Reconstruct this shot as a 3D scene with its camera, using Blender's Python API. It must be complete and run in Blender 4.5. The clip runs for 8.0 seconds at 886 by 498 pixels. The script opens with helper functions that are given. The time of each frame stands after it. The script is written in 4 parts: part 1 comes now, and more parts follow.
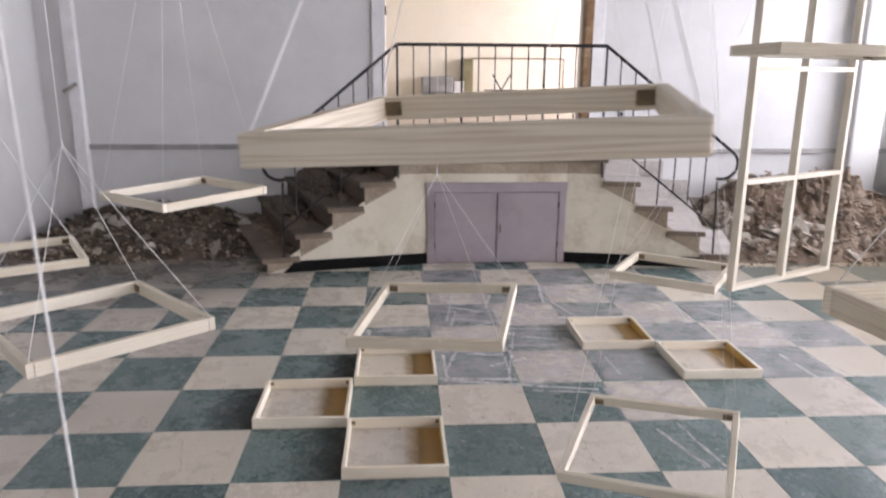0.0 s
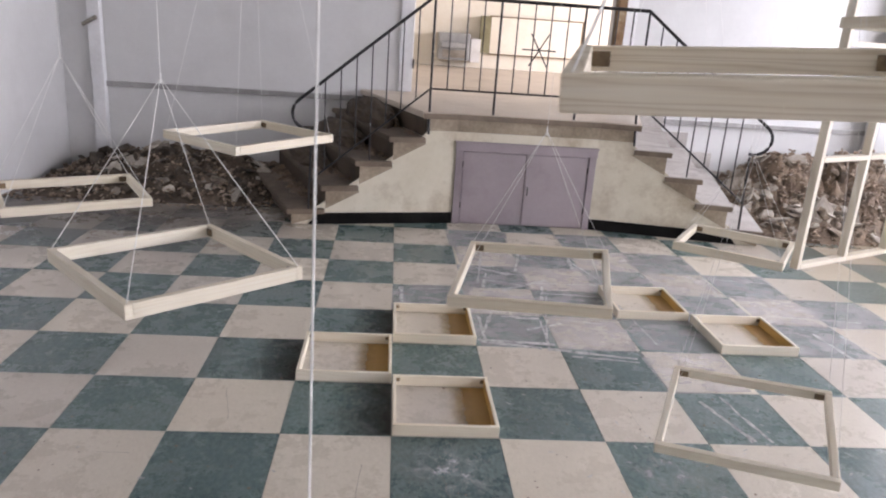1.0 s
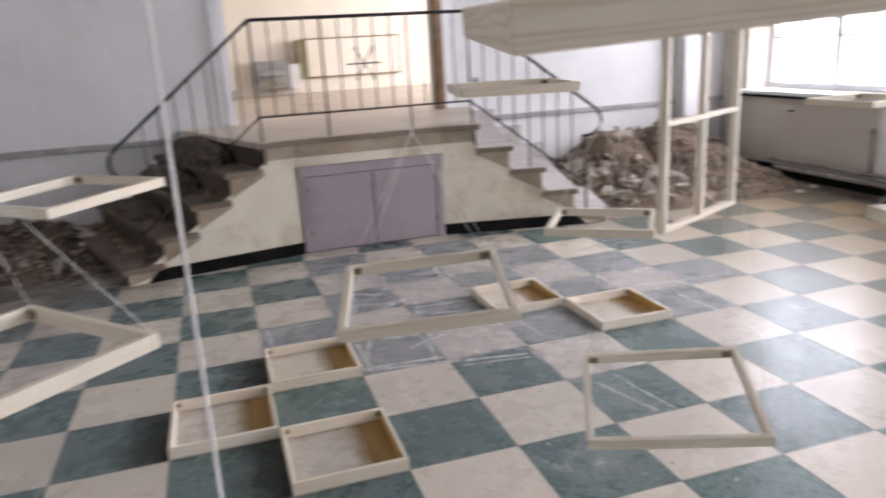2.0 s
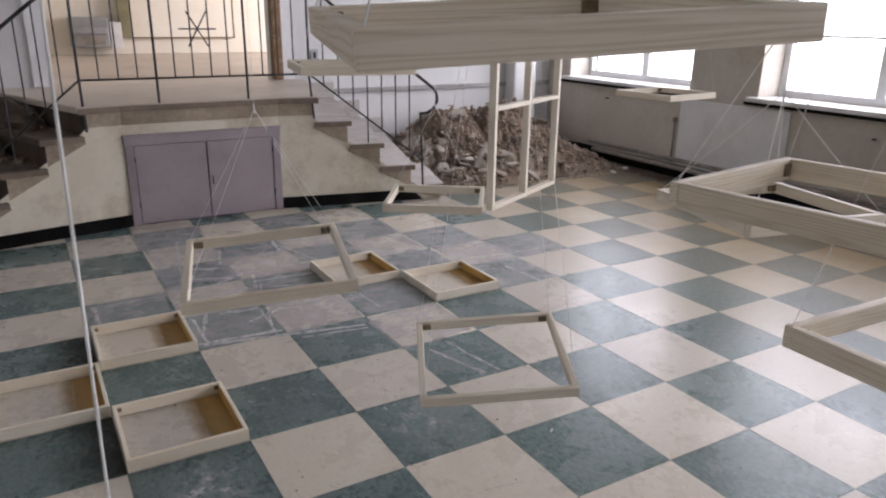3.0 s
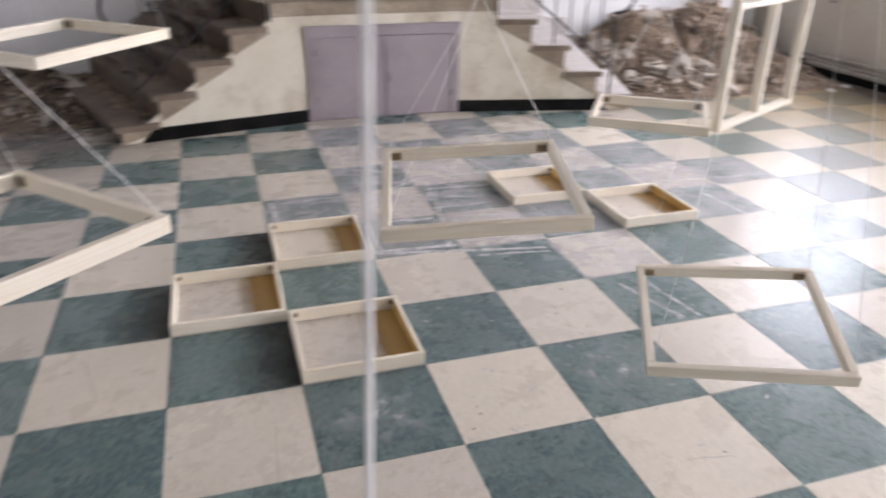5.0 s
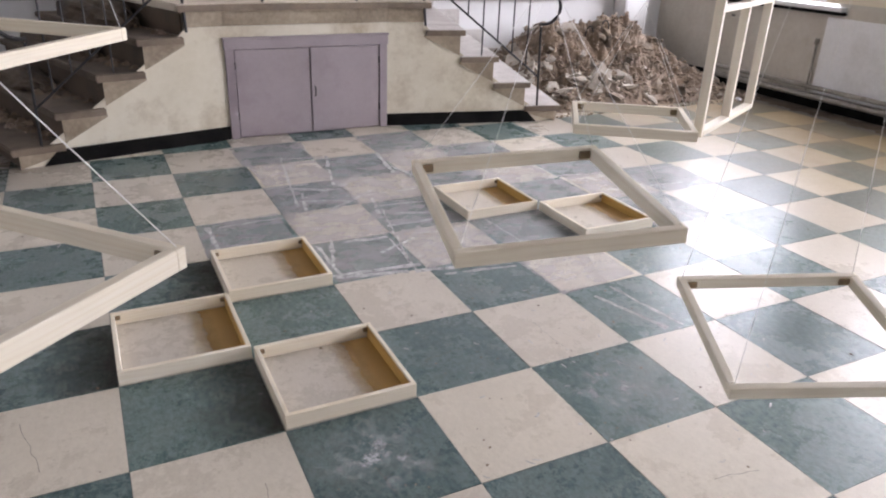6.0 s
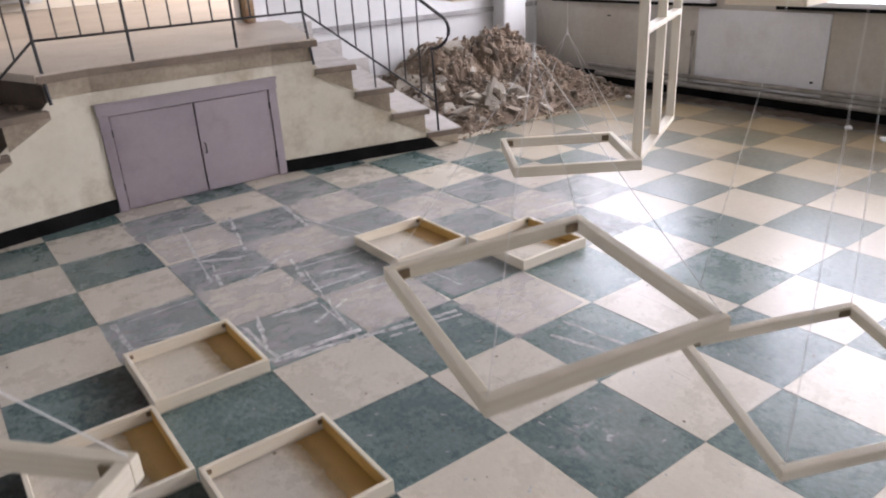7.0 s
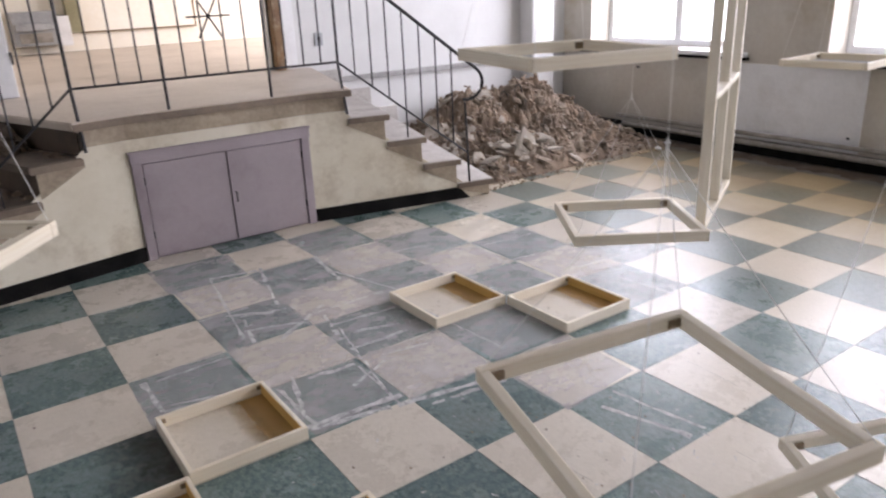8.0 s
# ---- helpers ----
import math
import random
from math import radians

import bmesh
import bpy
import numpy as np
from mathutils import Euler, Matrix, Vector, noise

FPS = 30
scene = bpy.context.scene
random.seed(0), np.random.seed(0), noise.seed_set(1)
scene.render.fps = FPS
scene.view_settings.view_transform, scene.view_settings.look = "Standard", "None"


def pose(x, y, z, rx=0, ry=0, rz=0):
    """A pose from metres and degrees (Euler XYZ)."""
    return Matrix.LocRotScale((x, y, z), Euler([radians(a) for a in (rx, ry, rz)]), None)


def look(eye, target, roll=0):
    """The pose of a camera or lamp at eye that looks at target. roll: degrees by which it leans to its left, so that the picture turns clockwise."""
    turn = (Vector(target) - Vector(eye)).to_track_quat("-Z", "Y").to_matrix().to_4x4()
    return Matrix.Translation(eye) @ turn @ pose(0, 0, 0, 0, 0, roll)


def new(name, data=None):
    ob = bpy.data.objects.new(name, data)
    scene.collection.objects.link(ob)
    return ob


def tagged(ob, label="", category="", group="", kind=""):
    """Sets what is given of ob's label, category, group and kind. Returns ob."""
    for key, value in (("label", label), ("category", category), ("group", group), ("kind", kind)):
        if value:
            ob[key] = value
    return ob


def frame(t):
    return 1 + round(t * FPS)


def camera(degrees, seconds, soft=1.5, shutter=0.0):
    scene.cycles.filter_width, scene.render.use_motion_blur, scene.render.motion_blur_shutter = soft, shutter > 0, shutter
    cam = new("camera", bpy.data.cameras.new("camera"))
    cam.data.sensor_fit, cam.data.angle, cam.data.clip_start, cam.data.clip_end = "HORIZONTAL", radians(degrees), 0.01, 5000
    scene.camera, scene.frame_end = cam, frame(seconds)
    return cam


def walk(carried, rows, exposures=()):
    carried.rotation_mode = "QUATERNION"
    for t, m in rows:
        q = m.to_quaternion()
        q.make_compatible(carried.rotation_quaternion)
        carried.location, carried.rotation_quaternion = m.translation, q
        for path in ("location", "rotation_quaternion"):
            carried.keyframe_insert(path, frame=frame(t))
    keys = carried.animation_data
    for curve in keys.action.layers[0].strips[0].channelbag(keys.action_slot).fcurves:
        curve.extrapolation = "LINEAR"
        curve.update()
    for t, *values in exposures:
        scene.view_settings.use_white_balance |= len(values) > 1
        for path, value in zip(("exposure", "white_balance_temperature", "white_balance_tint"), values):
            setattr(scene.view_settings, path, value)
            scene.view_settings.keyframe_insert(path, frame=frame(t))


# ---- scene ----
cam = camera(63.4, 8.0, soft=2.0, shutter=0.5)
PATH = [
    (0, (0.253, -2.697, 1.677), (0.375, -0.761, 1.188), 0.4),
    (0.5, (0.064, -2.658, 1.66), (0.294, -0.759, 1.079), 1.8),
    (1, (-0.054, -2.622, 1.647), (0.103, -0.719, 1.052), 4.0),
    (1.5, (-0.082, -2.547, 1.632), (0.094, -0.648, 1.03), 2.4),
    (2, (-0.096, -2.419, 1.586), (0.466, -0.577, 1.046), -3.3),
    (2.2, (-0.082, -2.409, 1.567), (0.62, -0.619, 1.016), -2.1),
    (3.3, (-0.173, -2.549, 1.636), (0.803, -0.923, 1.002), 0.8),
    (3.5, (-0.182, -2.517, 1.622), (0.705, -0.848, 0.968), 1.1),
    (4, (-0.132, -2.433, 1.578), (0.408, -0.639, 0.878), 2.1),
    (4.5, (-0.115, -2.34, 1.559), (0.235, -0.543, 0.754), 1.6),
    (5, (-0.163, -2.143, 1.553), (0.383, -0.426, 0.687), 0.8),
    (5.2, (-0.222, -2.07, 1.51), (0.533, -0.377, 0.76), 0.8),
    (6.3, (-0.414, -1.766, 1.469), (0.457, -0.169, 0.637), 2.5),
    (6.5, (-0.408, -1.708, 1.481), (0.544, -0.13, 0.703), 1.3),
    (7, (-0.397, -1.522, 1.553), (0.669, -0.024, 0.764), -3.3),
    (7.5, (-0.374, -1.381, 1.563), (0.717, 0.124, 0.827), -4.0),
    (8, (-0.434, -1.326, 1.61), (0.635, 0.219, 0.925), -2.5),
]
walk(cam, [(t, look(eye, target, roll)) for t, eye, target, roll in PATH], [
    (0.0, 0.0, 6350, 23), (0.5, -0.1, 6350, 23), (1.0, 0.05, 6350, 23), (1.7, 0.03, 6350, 23), (2.2, -0.25, 6350, 23), (3.3, -0.62, 6350, 23), (3.6, -0.56, 6350, 23), (4.1, -0.42, 6350, 23), (4.5, -0.05, 6350, 23), (4.8, 0.18, 6350, 23),
    (5.2, 0.27, 6350, 23), (6.4, 0.03, 6350, 23), (8.0, -0.1, 6350, 23)])

# ---- light ----
world = bpy.data.worlds.new("sky")
scene.world = world
world.use_nodes = True
sky = world.node_tree.nodes.new("ShaderNodeTexSky")
sky.sky_type, sky.sun_disc = "NISHITA", False
sky.sun_elevation, sky.sun_rotation = radians(38), radians(90)
world.node_tree.links.new(sky.outputs[0], world.node_tree.nodes["Background"].inputs[0])
world.node_tree.nodes["Background"].inputs[1].default_value = 0.12
sun_data = bpy.data.lights.new("sun", "SUN")
sun_data.energy, sun_data.angle, sun_data.color = 0.3, radians(20), (1.0, 0.96, 0.9)
sun = new("sun", sun_data)
sun.matrix_world = look((12, 3, 9), (0, 1, 0))


def window_light(name, at, target, w, h, power, colour=(0.93, 0.97, 1.0)):
    data = bpy.data.lights.new(name, "AREA")
    data.shape, data.size, data.size_y, data.energy, data.color = "RECTANGLE", w, h, power, colour
    ob = new(name, data)
    ob.matrix_world = look(at, target)
    return ob


WINDOWS = [(2.72, 4.62), (0.0, 1.9), (-2.72, -0.82), (-5.44, -3.54)]
SILL, HEAD, RX = 0.93, 3.3, 5.85
for y0, y1 in WINDOWS:
    window_light("daylight", (RX + 0.42, (y0 + y1) / 2, (SILL + HEAD) / 2), (0, (y0 + y1) / 2, (SILL + HEAD) / 2), y1 - y0 - 0.06, HEAD - SILL - 0.06, {2.72: 132, 0.0: 124}.get(y0, 124))
window_light("daylight", (6.4, 8.0, 2.3), (0, 8.0, 2.0), 3.2, 1.9, 350, (1.0, 0.97, 0.93))


# ---- materials ----
def ramp(nt, fac, stops):
    r = nt.nodes.new("ShaderNodeValToRGB")
    el = r.color_ramp.elements
    while len(el) < len(stops):
        el.new(0.5)
    for e, (p, c) in zip(el, stops):
        e.position, e.color = p, (*c, 1) if len(c) == 3 else c
    nt.links.new(fac, r.inputs[0])
    return r.outputs[0]


def mix(nt, fac, a, b, how="MIX"):
    m = nt.nodes.new("ShaderNodeMix")
    m.data_type, m.blend_type = "RGBA", how
    for sock, v in ((m.inputs[0], fac), (m.inputs[6], a), (m.inputs[7], b)):
        if hasattr(v, "links"):
            nt.links.new(v, sock)
        elif isinstance(v, (int, float)):
            sock.default_value = v
        else:
            sock.default_value = (*v, 1)
    return m.outputs[2]


def noise_tex(nt, scale, detail=4, rough=0.6, vec=None, stretch=None):
    n = nt.nodes.new("ShaderNodeTexNoise")
    n.inputs["Scale"].default_value, n.inputs["Detail"].default_value, n.inputs["Roughness"].default_value = scale, detail, rough
    if vec is not None:
        if stretch:
            mp = nt.nodes.new("ShaderNodeMapping")
            mp.inputs["Scale"].default_value = stretch
            nt.links.new(vec, mp.inputs[0])
            vec = mp.outputs[0]
        nt.links.new(vec, n.inputs["Vector"])
    return n.outputs["Fac"]


def start(name, rough=0.6, metal=0.0):
    m = bpy.data.materials.new(name)
    m.use_nodes = True
    nt = m.node_tree
    b = nt.nodes["Principled BSDF"]
    b.inputs["Roughness"].default_value, b.inputs["Metallic"].default_value = rough, metal
    return m, nt, b


def place_vec(nt, kind="world"):
    if kind == "world":
        return nt.nodes.new("ShaderNodeNewGeometry").outputs["Position"]
    return nt.nodes.new("ShaderNodeTexCoord").outputs["Object"]


def bump(nt, b, fac, strength, dist=0.01):
    n = nt.nodes.new("ShaderNodeBump")
    n.inputs["Strength"].default_value, n.inputs["Distance"].default_value = strength, dist
    nt.links.new(fac, n.inputs["Height"])
    nt.links.new(n.outputs[0], b.inputs["Normal"])


def mottled(name, c1, c2, rough=0.7, coarse=2.0, fine=40.0, stain=None, stain_amount=0.5, stain_scale=1.2, bumpy=0.15, metal=0.0, space="world", spread=0.0, grain=0.22):
    """Two tones at a coarse and a fine scale, with stains of a third tone."""
    m, nt, b = start(name, rough, metal)
    v = place_vec(nt, space)
    big, small = noise_tex(nt, coarse, 5, 0.65, v), noise_tex(nt, fine, 3, 0.6, v)
    col = mix(nt, ramp(nt, big, [(0.35, (0, 0, 0)), (0.65, (1, 1, 1))]), c1, c2)
    col = mix(nt, grain, col, ramp(nt, small, [(0.3, (0.25, 0.25, 0.25)), (0.7, (0.75, 0.75, 0.75))]), "OVERLAY")
    if stain:
        s = noise_tex(nt, stain_scale, 8, 0.7, v)
        col = mix(nt, ramp(nt, s, [(0.5, (0, 0, 0)), (0.72, (stain_amount,) * 3)]), col, stain)
    if spread:
        rnd = nt.nodes.new("ShaderNodeObjectInfo").outputs["Random"]
        col = mix(nt, 1.0, col, ramp(nt, rnd, [(0, (1 - spread,) * 3), (1, (1, 1, 1))]), "MULTIPLY")
    nt.links.new(col, b.inputs["Base Color"])
    nt.links.new(ramp(nt, big, [(0.3, (max(rough - 0.12, 0.05),) * 3), (0.7, (min(rough + 0.12, 1),) * 3)]), b.inputs["Roughness"])
    bump(nt, b, small, bumpy)
    return m


def tile_mat(name, c1, c2, vein, rough):
    """Waxed vinyl floor tile: streaky mottling, scuffs, brown grime in patches."""
    m, nt, b = start(name, rough)
    v = place_vec(nt)
    streak = noise_tex(nt, 55, 6, 0.75, v, (1.0, 0.6, 1.0))
    speck = noise_tex(nt, 160, 2, 0.5, v)
    col = mix(nt, ramp(nt, streak, [(0.36, (0, 0, 0)), (0.62, (1, 1, 1))]), c1, c2)
    col = mix(nt, ramp(nt, speck, [(0.62, (0, 0, 0)), (0.74, (0.35,) * 3)]), col, vein)
    rnd = nt.nodes.new("ShaderNodeObjectInfo").outputs["Random"]
    col = mix(nt, 1.0, col, ramp(nt, rnd, [(0, (0.84, 0.84, 0.86)), (1, (1.04, 1.03, 1.0))]), "MULTIPLY")
    dirt = noise_tex(nt, 1.1, 9, 0.72, v)
    col = mix(nt, ramp(nt, dirt, [(0.52, (0, 0, 0)), (0.8, (0.2,) * 3)]), col, (0.24, 0.2, 0.15))
    dust = noise_tex(nt, 2.3, 8, 0.8, v)
    col = mix(nt, ramp(nt, dust, [(0.52, (0, 0, 0)), (0.8, (0.16,) * 3)]), col, (0.64, 0.6, 0.53))
    # grime and earth tracked along the window wall and the heaps
    sep = nt.nodes.new("ShaderNodeSeparateXYZ")
    nt.links.new(v, sep.inputs[0])
    far = nt.nodes.new("ShaderNodeMapRange")
    far.inputs[1].default_value, far.inputs[2].default_value = 2.7, 4.9
    nt.links.new(sep.outputs[0], far.inputs[0])
    add = nt.nodes.new("ShaderNodeMath")
    add.operation = "MULTIPLY"
    nt.links.new(far.outputs[0], add.inputs[0])
    nt.links.new(ramp(nt, noise_tex(nt, 1.7, 6, 0.7, v), [(0.3, (0.25,) * 3), (0.62, (1, 1, 1))]), add.inputs[1])
    col = mix(nt, far.outputs[0], col, (0.47, 0.375, 0.19), "MULTIPLY")
    half = nt.nodes.new("ShaderNodeMath")
    half.operation = "MULTIPLY"
    half.inputs[1].default_value = 0.6
    nt.links.new(add.outputs[0], half.inputs[0])
    col = mix(nt, half.outputs[0], col, (0.17, 0.115, 0.06))
    nx = nt.nodes.new("ShaderNodeMapRange")
    nx.inputs[1].default_value, nx.inputs[2].default_value = -0.5, -1.3
    nt.links.new(sep.outputs[0], nx.inputs[0])
    ny = nt.nodes.new("ShaderNodeMapRange")
    ny.inputs[1].default_value, ny.inputs[2].default_value = 1.9, 3.2
    nt.links.new(sep.outputs[1], ny.inputs[0])
    both = nt.nodes.new("ShaderNodeMath")
    both.operation = "MULTIPLY"
    nt.links.new(nx.outputs[0], both.inputs[0])
    nt.links.new(ny.outputs[0], both.inputs[1])
    patch = nt.nodes.new("ShaderNodeMath")
    patch.operation = "MULTIPLY"
    nt.links.new(both.outputs[0], patch.inputs[0])
    nt.links.new(ramp(nt, noise_tex(nt, 2.1, 7, 0.7, v), [(0.3, (0.6,) * 3), (0.6, (1, 1, 1))]), patch.inputs[1])
    col = mix(nt, patch.outputs[0], col, (0.075, 0.056, 0.04))
    nt.links.new(col, b.inputs["Base Color"])
    gloss = nt.nodes.new("ShaderNodeMath")
    gloss.operation = "MULTIPLY_ADD"
    gloss.inputs[1].default_value = 0.2
    nt.links.new(far.outputs[0], gloss.inputs[0])
    nt.links.new(ramp(nt, dust, [(0.3, (rough - 0.04,) * 3), (0.75, (rough + 0.15,) * 3)]), gloss.inputs[2])
    nt.links.new(gloss.outputs[0], b.inputs["Roughness"])
    bump(nt, b, noise_tex(nt, 9, 5, 0.6, v), 0.1, 0.004)
    return m


def wood_mat(name, pale, dark, ring=14.0, rough=0.55, strength=0.38):
    """Pine: growth lines along the board's length, knots, slight change from board to board."""
    m, nt, b = start(name, rough)
    v = place_vec(nt, "object")
    info = nt.nodes.new("ShaderNodeObjectInfo")
    off = nt.nodes.new("ShaderNodeVectorMath")
    off.operation = "MULTIPLY_ADD"
    comb = nt.nodes.new("ShaderNodeCombineXYZ")
    for k in range(3):
        nt.links.new(info.outputs["Random"], comb.inputs[k])
    nt.links.new(comb.outputs[0], off.inputs[0])
    off.inputs[1].default_value = (3.1, 1.7, 2.3)
    nt.links.new(v, off.inputs[2])
    field = noise_tex(nt, 1.0, 3, 0.5, off.outputs[0], (1.3, 9.0, ring * 0.3))
    sep = nt.nodes.new("ShaderNodeSeparateXYZ")
    nt.links.new(off.outputs[0], sep.inputs[0])
    height = nt.nodes.new("ShaderNodeMath")
    height.operation = "MULTIPLY"
    height.inputs[1].default_value = ring
    nt.links.new(sep.outputs[2], height.inputs[0])
    lines = nt.nodes.new("ShaderNodeMath")
    lines.operation = "MULTIPLY_ADD"
    lines.inputs[1].default_value = 8.0
    nt.links.new(field, lines.inputs[0])
    nt.links.new(height.outputs[0], lines.inputs[2])
    wave = nt.nodes.new("ShaderNodeMath")
    wave.operation = "PINGPONG"
    wave.inputs[1].default_value = 0.5
    nt.links.new(lines.outputs[0], wave.inputs[0])
    col = mix(nt, ramp(nt, wave.outputs[0], [(0.05, (0, 0, 0)), (0.36, (strength * 0.5,) * 3), (0.47, (strength,) * 3)]), pale, dark)
    fibre = noise_tex(nt, 30, 3, 0.6, off.outputs[0], (0.12, 4, 4))
    col = mix(nt, 0.25, col, ramp(nt, fibre, [(0.3, (0.3,) * 3), (0.7, (0.72,) * 3)]), "OVERLAY")
    col = mix(nt, 1.0, col, ramp(nt, info.outputs["Random"], [(0, (0.9, 0.87, 0.82)), (1, (1, 1, 1))]), "MULTIPLY")
    nt.links.new(col, b.inputs["Base Color"])
    bump(nt, b, fibre, 0.1, 0.002)
    return m


TEAL = tile_mat("teal_tile", (0.054, 0.094, 0.09), (0.15, 0.215, 0.206), (0.34, 0.38, 0.37), 0.23)
CREAM = tile_mat("cream_tile", (0.555, 0.5, 0.415), (0.62, 0.565, 0.475), (0.25, 0.215, 0.17), 0.24)
GROUT = mottled("joint", (0.12, 0.11, 0.1), (0.2, 0.18, 0.16), 0.8)
PINE = wood_mat("pine", (0.83, 0.765, 0.635), (0.68, 0.575, 0.43), 60.0, 0.55, 0.35)
AMBER_SHADE = wood_mat("amber_shaded_wood", (0.62, 0.39, 0.11), (0.43, 0.25, 0.06), 18.0)
PINE_BIG = wood_mat("pine_plank", (0.85, 0.765, 0.62), (0.56, 0.44, 0.29), 110.0, 0.55, 0.55)
BLOCK = mottled("dark_bracket", (0.13, 0.085, 0.045), (0.26, 0.18, 0.095), 0.5, 20, 90, space="object")
CORD = mottled("cotton_cord", (0.78, 0.77, 0.74), (0.86, 0.85, 0.82), 0.9, 30, 300)
WALL = mottled("painted_plaster", (0.645, 0.64, 0.63), (0.72, 0.715, 0.705), 0.65, 0.8, 25, (0.43, 0.42, 0.4), 0.25, 0.7, 0.05, grain=0.06)
WINWALL = mottled("stained_plaster", (0.5, 0.455, 0.385), (0.6, 0.565, 0.5), 0.7, 0.7, 22, (0.36, 0.27, 0.13), 0.85, 0.9, 0.1, grain=0.1)
CREAMWALL = mottled("cream_plaster", (0.6, 0.545, 0.42), (0.72, 0.67, 0.55), 0.7, 1.2, 30, (0.29, 0.205, 0.11), 0.8, 1.7, 0.06, grain=0.07)
TAN = mottled("tan_shaded_plaster", (0.24, 0.19, 0.13), (0.4, 0.33, 0.24), 0.75, 2.5, 40, (0.16, 0.115, 0.07), 0.7, 2.2, 0.15)
YELLOW = mottled("pale_yellow_paint", (0.84, 0.79, 0.68), (0.88, 0.84, 0.75), 0.6, 0.7, 20, (0.7, 0.6, 0.48), 0.4, 1.0, 0.05)
LEDGE = mottled("dusty_ledge", (0.3, 0.29, 0.28), (0.42, 0.41, 0.4), 0.8, 3, 30)
CEIL = mottled("ceiling_paint", (0.3, 0.3, 0.29), (0.36, 0.36, 0.35), 0.8)
STONE = mottled("worn_stone", (0.38, 0.35, 0.32), (0.52, 0.49, 0.46), 0.6, 3.0, 60, (0.16, 0.13, 0.1), 0.7, 2.6, 0.25)
# dirt plus the shade of the left flight, both put into these two colours
GRIMY_SHADED = mottled("grimy_shaded_stone", (0.05, 0.035, 0.023), (0.12, 0.085, 0.055), 0.8, 3.0, 50, (0.03, 0.024, 0.018), 0.7, 3.0, 0.3)
TREADDIRT_SHADED = mottled("dirty_shaded_tread", (0.085, 0.062, 0.042), (0.17, 0.128, 0.092), 0.8, 4.0, 50, (0.06, 0.045, 0.032), 0.9, 3.4, 0.4)
EDGE = mottled("dark_stone_edge", (0.13, 0.095, 0.066), (0.23, 0.175, 0.125), 0.7, 4.0, 60, (0.3, 0.26, 0.22), 0.3, 5, 0.2)
LANDING = mottled("landing_floor", (0.54, 0.46, 0.375), (0.66, 0.585, 0.5), 0.5, 1.6, 40, (0.34, 0.27, 0.2), 0.5, 1.4, 0.1)
BLACK = mottled("black_skirting", (0.006, 0.006, 0.006), (0.016, 0.015, 0.014), 0.6, 5, 60)
b_black = BLACK.node_tree.nodes["Principled BSDF"]
b_black.inputs["Specular IOR Level"].default_value = 0.05
MAUVE = mottled("mauve_paint", (0.305, 0.26, 0.272), (0.35, 0.298, 0.31), 0.5, 2.0, 35, (0.2, 0.15, 0.17), 0.5, 2.5, 0.04, grain=0.06)
IRON = mottled("dark_iron", (0.02, 0.02, 0.022), (0.05, 0.048, 0.047), 0.45, 8, 90, metal=0.6)
RUST = mottled("worn_brown_post", (0.15, 0.075, 0.03), (0.27, 0.16, 0.07), 0.6, 7, 60, (0.5, 0.42, 0.28), 0.7, 9, 0.3)
WHITE = mottled("white_gloss_paint", (0.74, 0.74, 0.74), (0.82, 0.82, 0.82), 0.4, 2, 30, (0.5, 0.48, 0.44), 0.35, 3, 0.05)
EARTH = mottled("earth_dust", (0.12, 0.083, 0.056), (0.29, 0.215, 0.152), 0.95, 5, 45, (0.32, 0.275, 0.23), 0.6, 3.5, 0.7)
CHUNK = mottled("broken_brick", (0.12, 0.088, 0.062), (0.36, 0.285, 0.212), 0.9, 7, 60, (0.52, 0.47, 0.4), 0.7, 4, 0.5, spread=0.45)
PLASTER = mottled("broken_plaster", (0.36, 0.31, 0.25), (0.58, 0.53, 0.46), 0.9, 6, 60, (0.2, 0.145, 0.1), 0.8, 5, 0.5, spread=0.45)
SHARD = mottled("plaster_shards", (0.16, 0.115, 0.08), (0.37, 0.285, 0.21), 0.9, 9, 60, (0.58, 0.53, 0.46), 0.6, 6, 0.4)
# darker earth and rubble, with the dim light put into their colours
SHADED_EARTH = mottled("shaded_earth", (0.05, 0.036, 0.025), (0.14, 0.103, 0.072), 0.95, 5, 45, (0.26, 0.215, 0.17), 0.45, 3.5, 0.7)
SHADED_CHUNK = mottled("shaded_rubble", (0.05, 0.038, 0.028), (0.2, 0.155, 0.115), 0.9, 7, 60, (0.42, 0.38, 0.32), 0.6, 4, 0.5, spread=0.6)
OLIVE = mottled("olive_paint", (0.2, 0.18, 0.1), (0.27, 0.25, 0.15), 0.55, 4, 40)
GREY = mottled("grey_metal", (0.3, 0.31, 0.32), (0.42, 0.43, 0.44), 0.4, 4, 40, metal=0.3)
TAPE, nt_tape, b_tape = start("chalky_glue", 0.6)
v_tape = place_vec(nt_tape)
nt_tape.links.new(ramp(nt_tape, noise_tex(nt_tape, 60, 4, 0.6, v_tape), [(0.3, (0.6, 0.59, 0.58)), (0.7, (0.78, 0.77, 0.76))]), b_tape.inputs["Base Color"])
nt_tape.links.new(ramp(nt_tape, noise_tex(nt_tape, 22, 6, 0.75, v_tape), [(0.3, (0.12,) * 3), (0.62, (0.9,) * 3)]), b_tape.inputs["Alpha"])
FILM, nt_film, b_film = start("dried_film", 0.45)
v_film = place_vec(nt_film)
b_film.inputs["Base Color"].default_value = (0.68, 0.65, 0.645, 1)
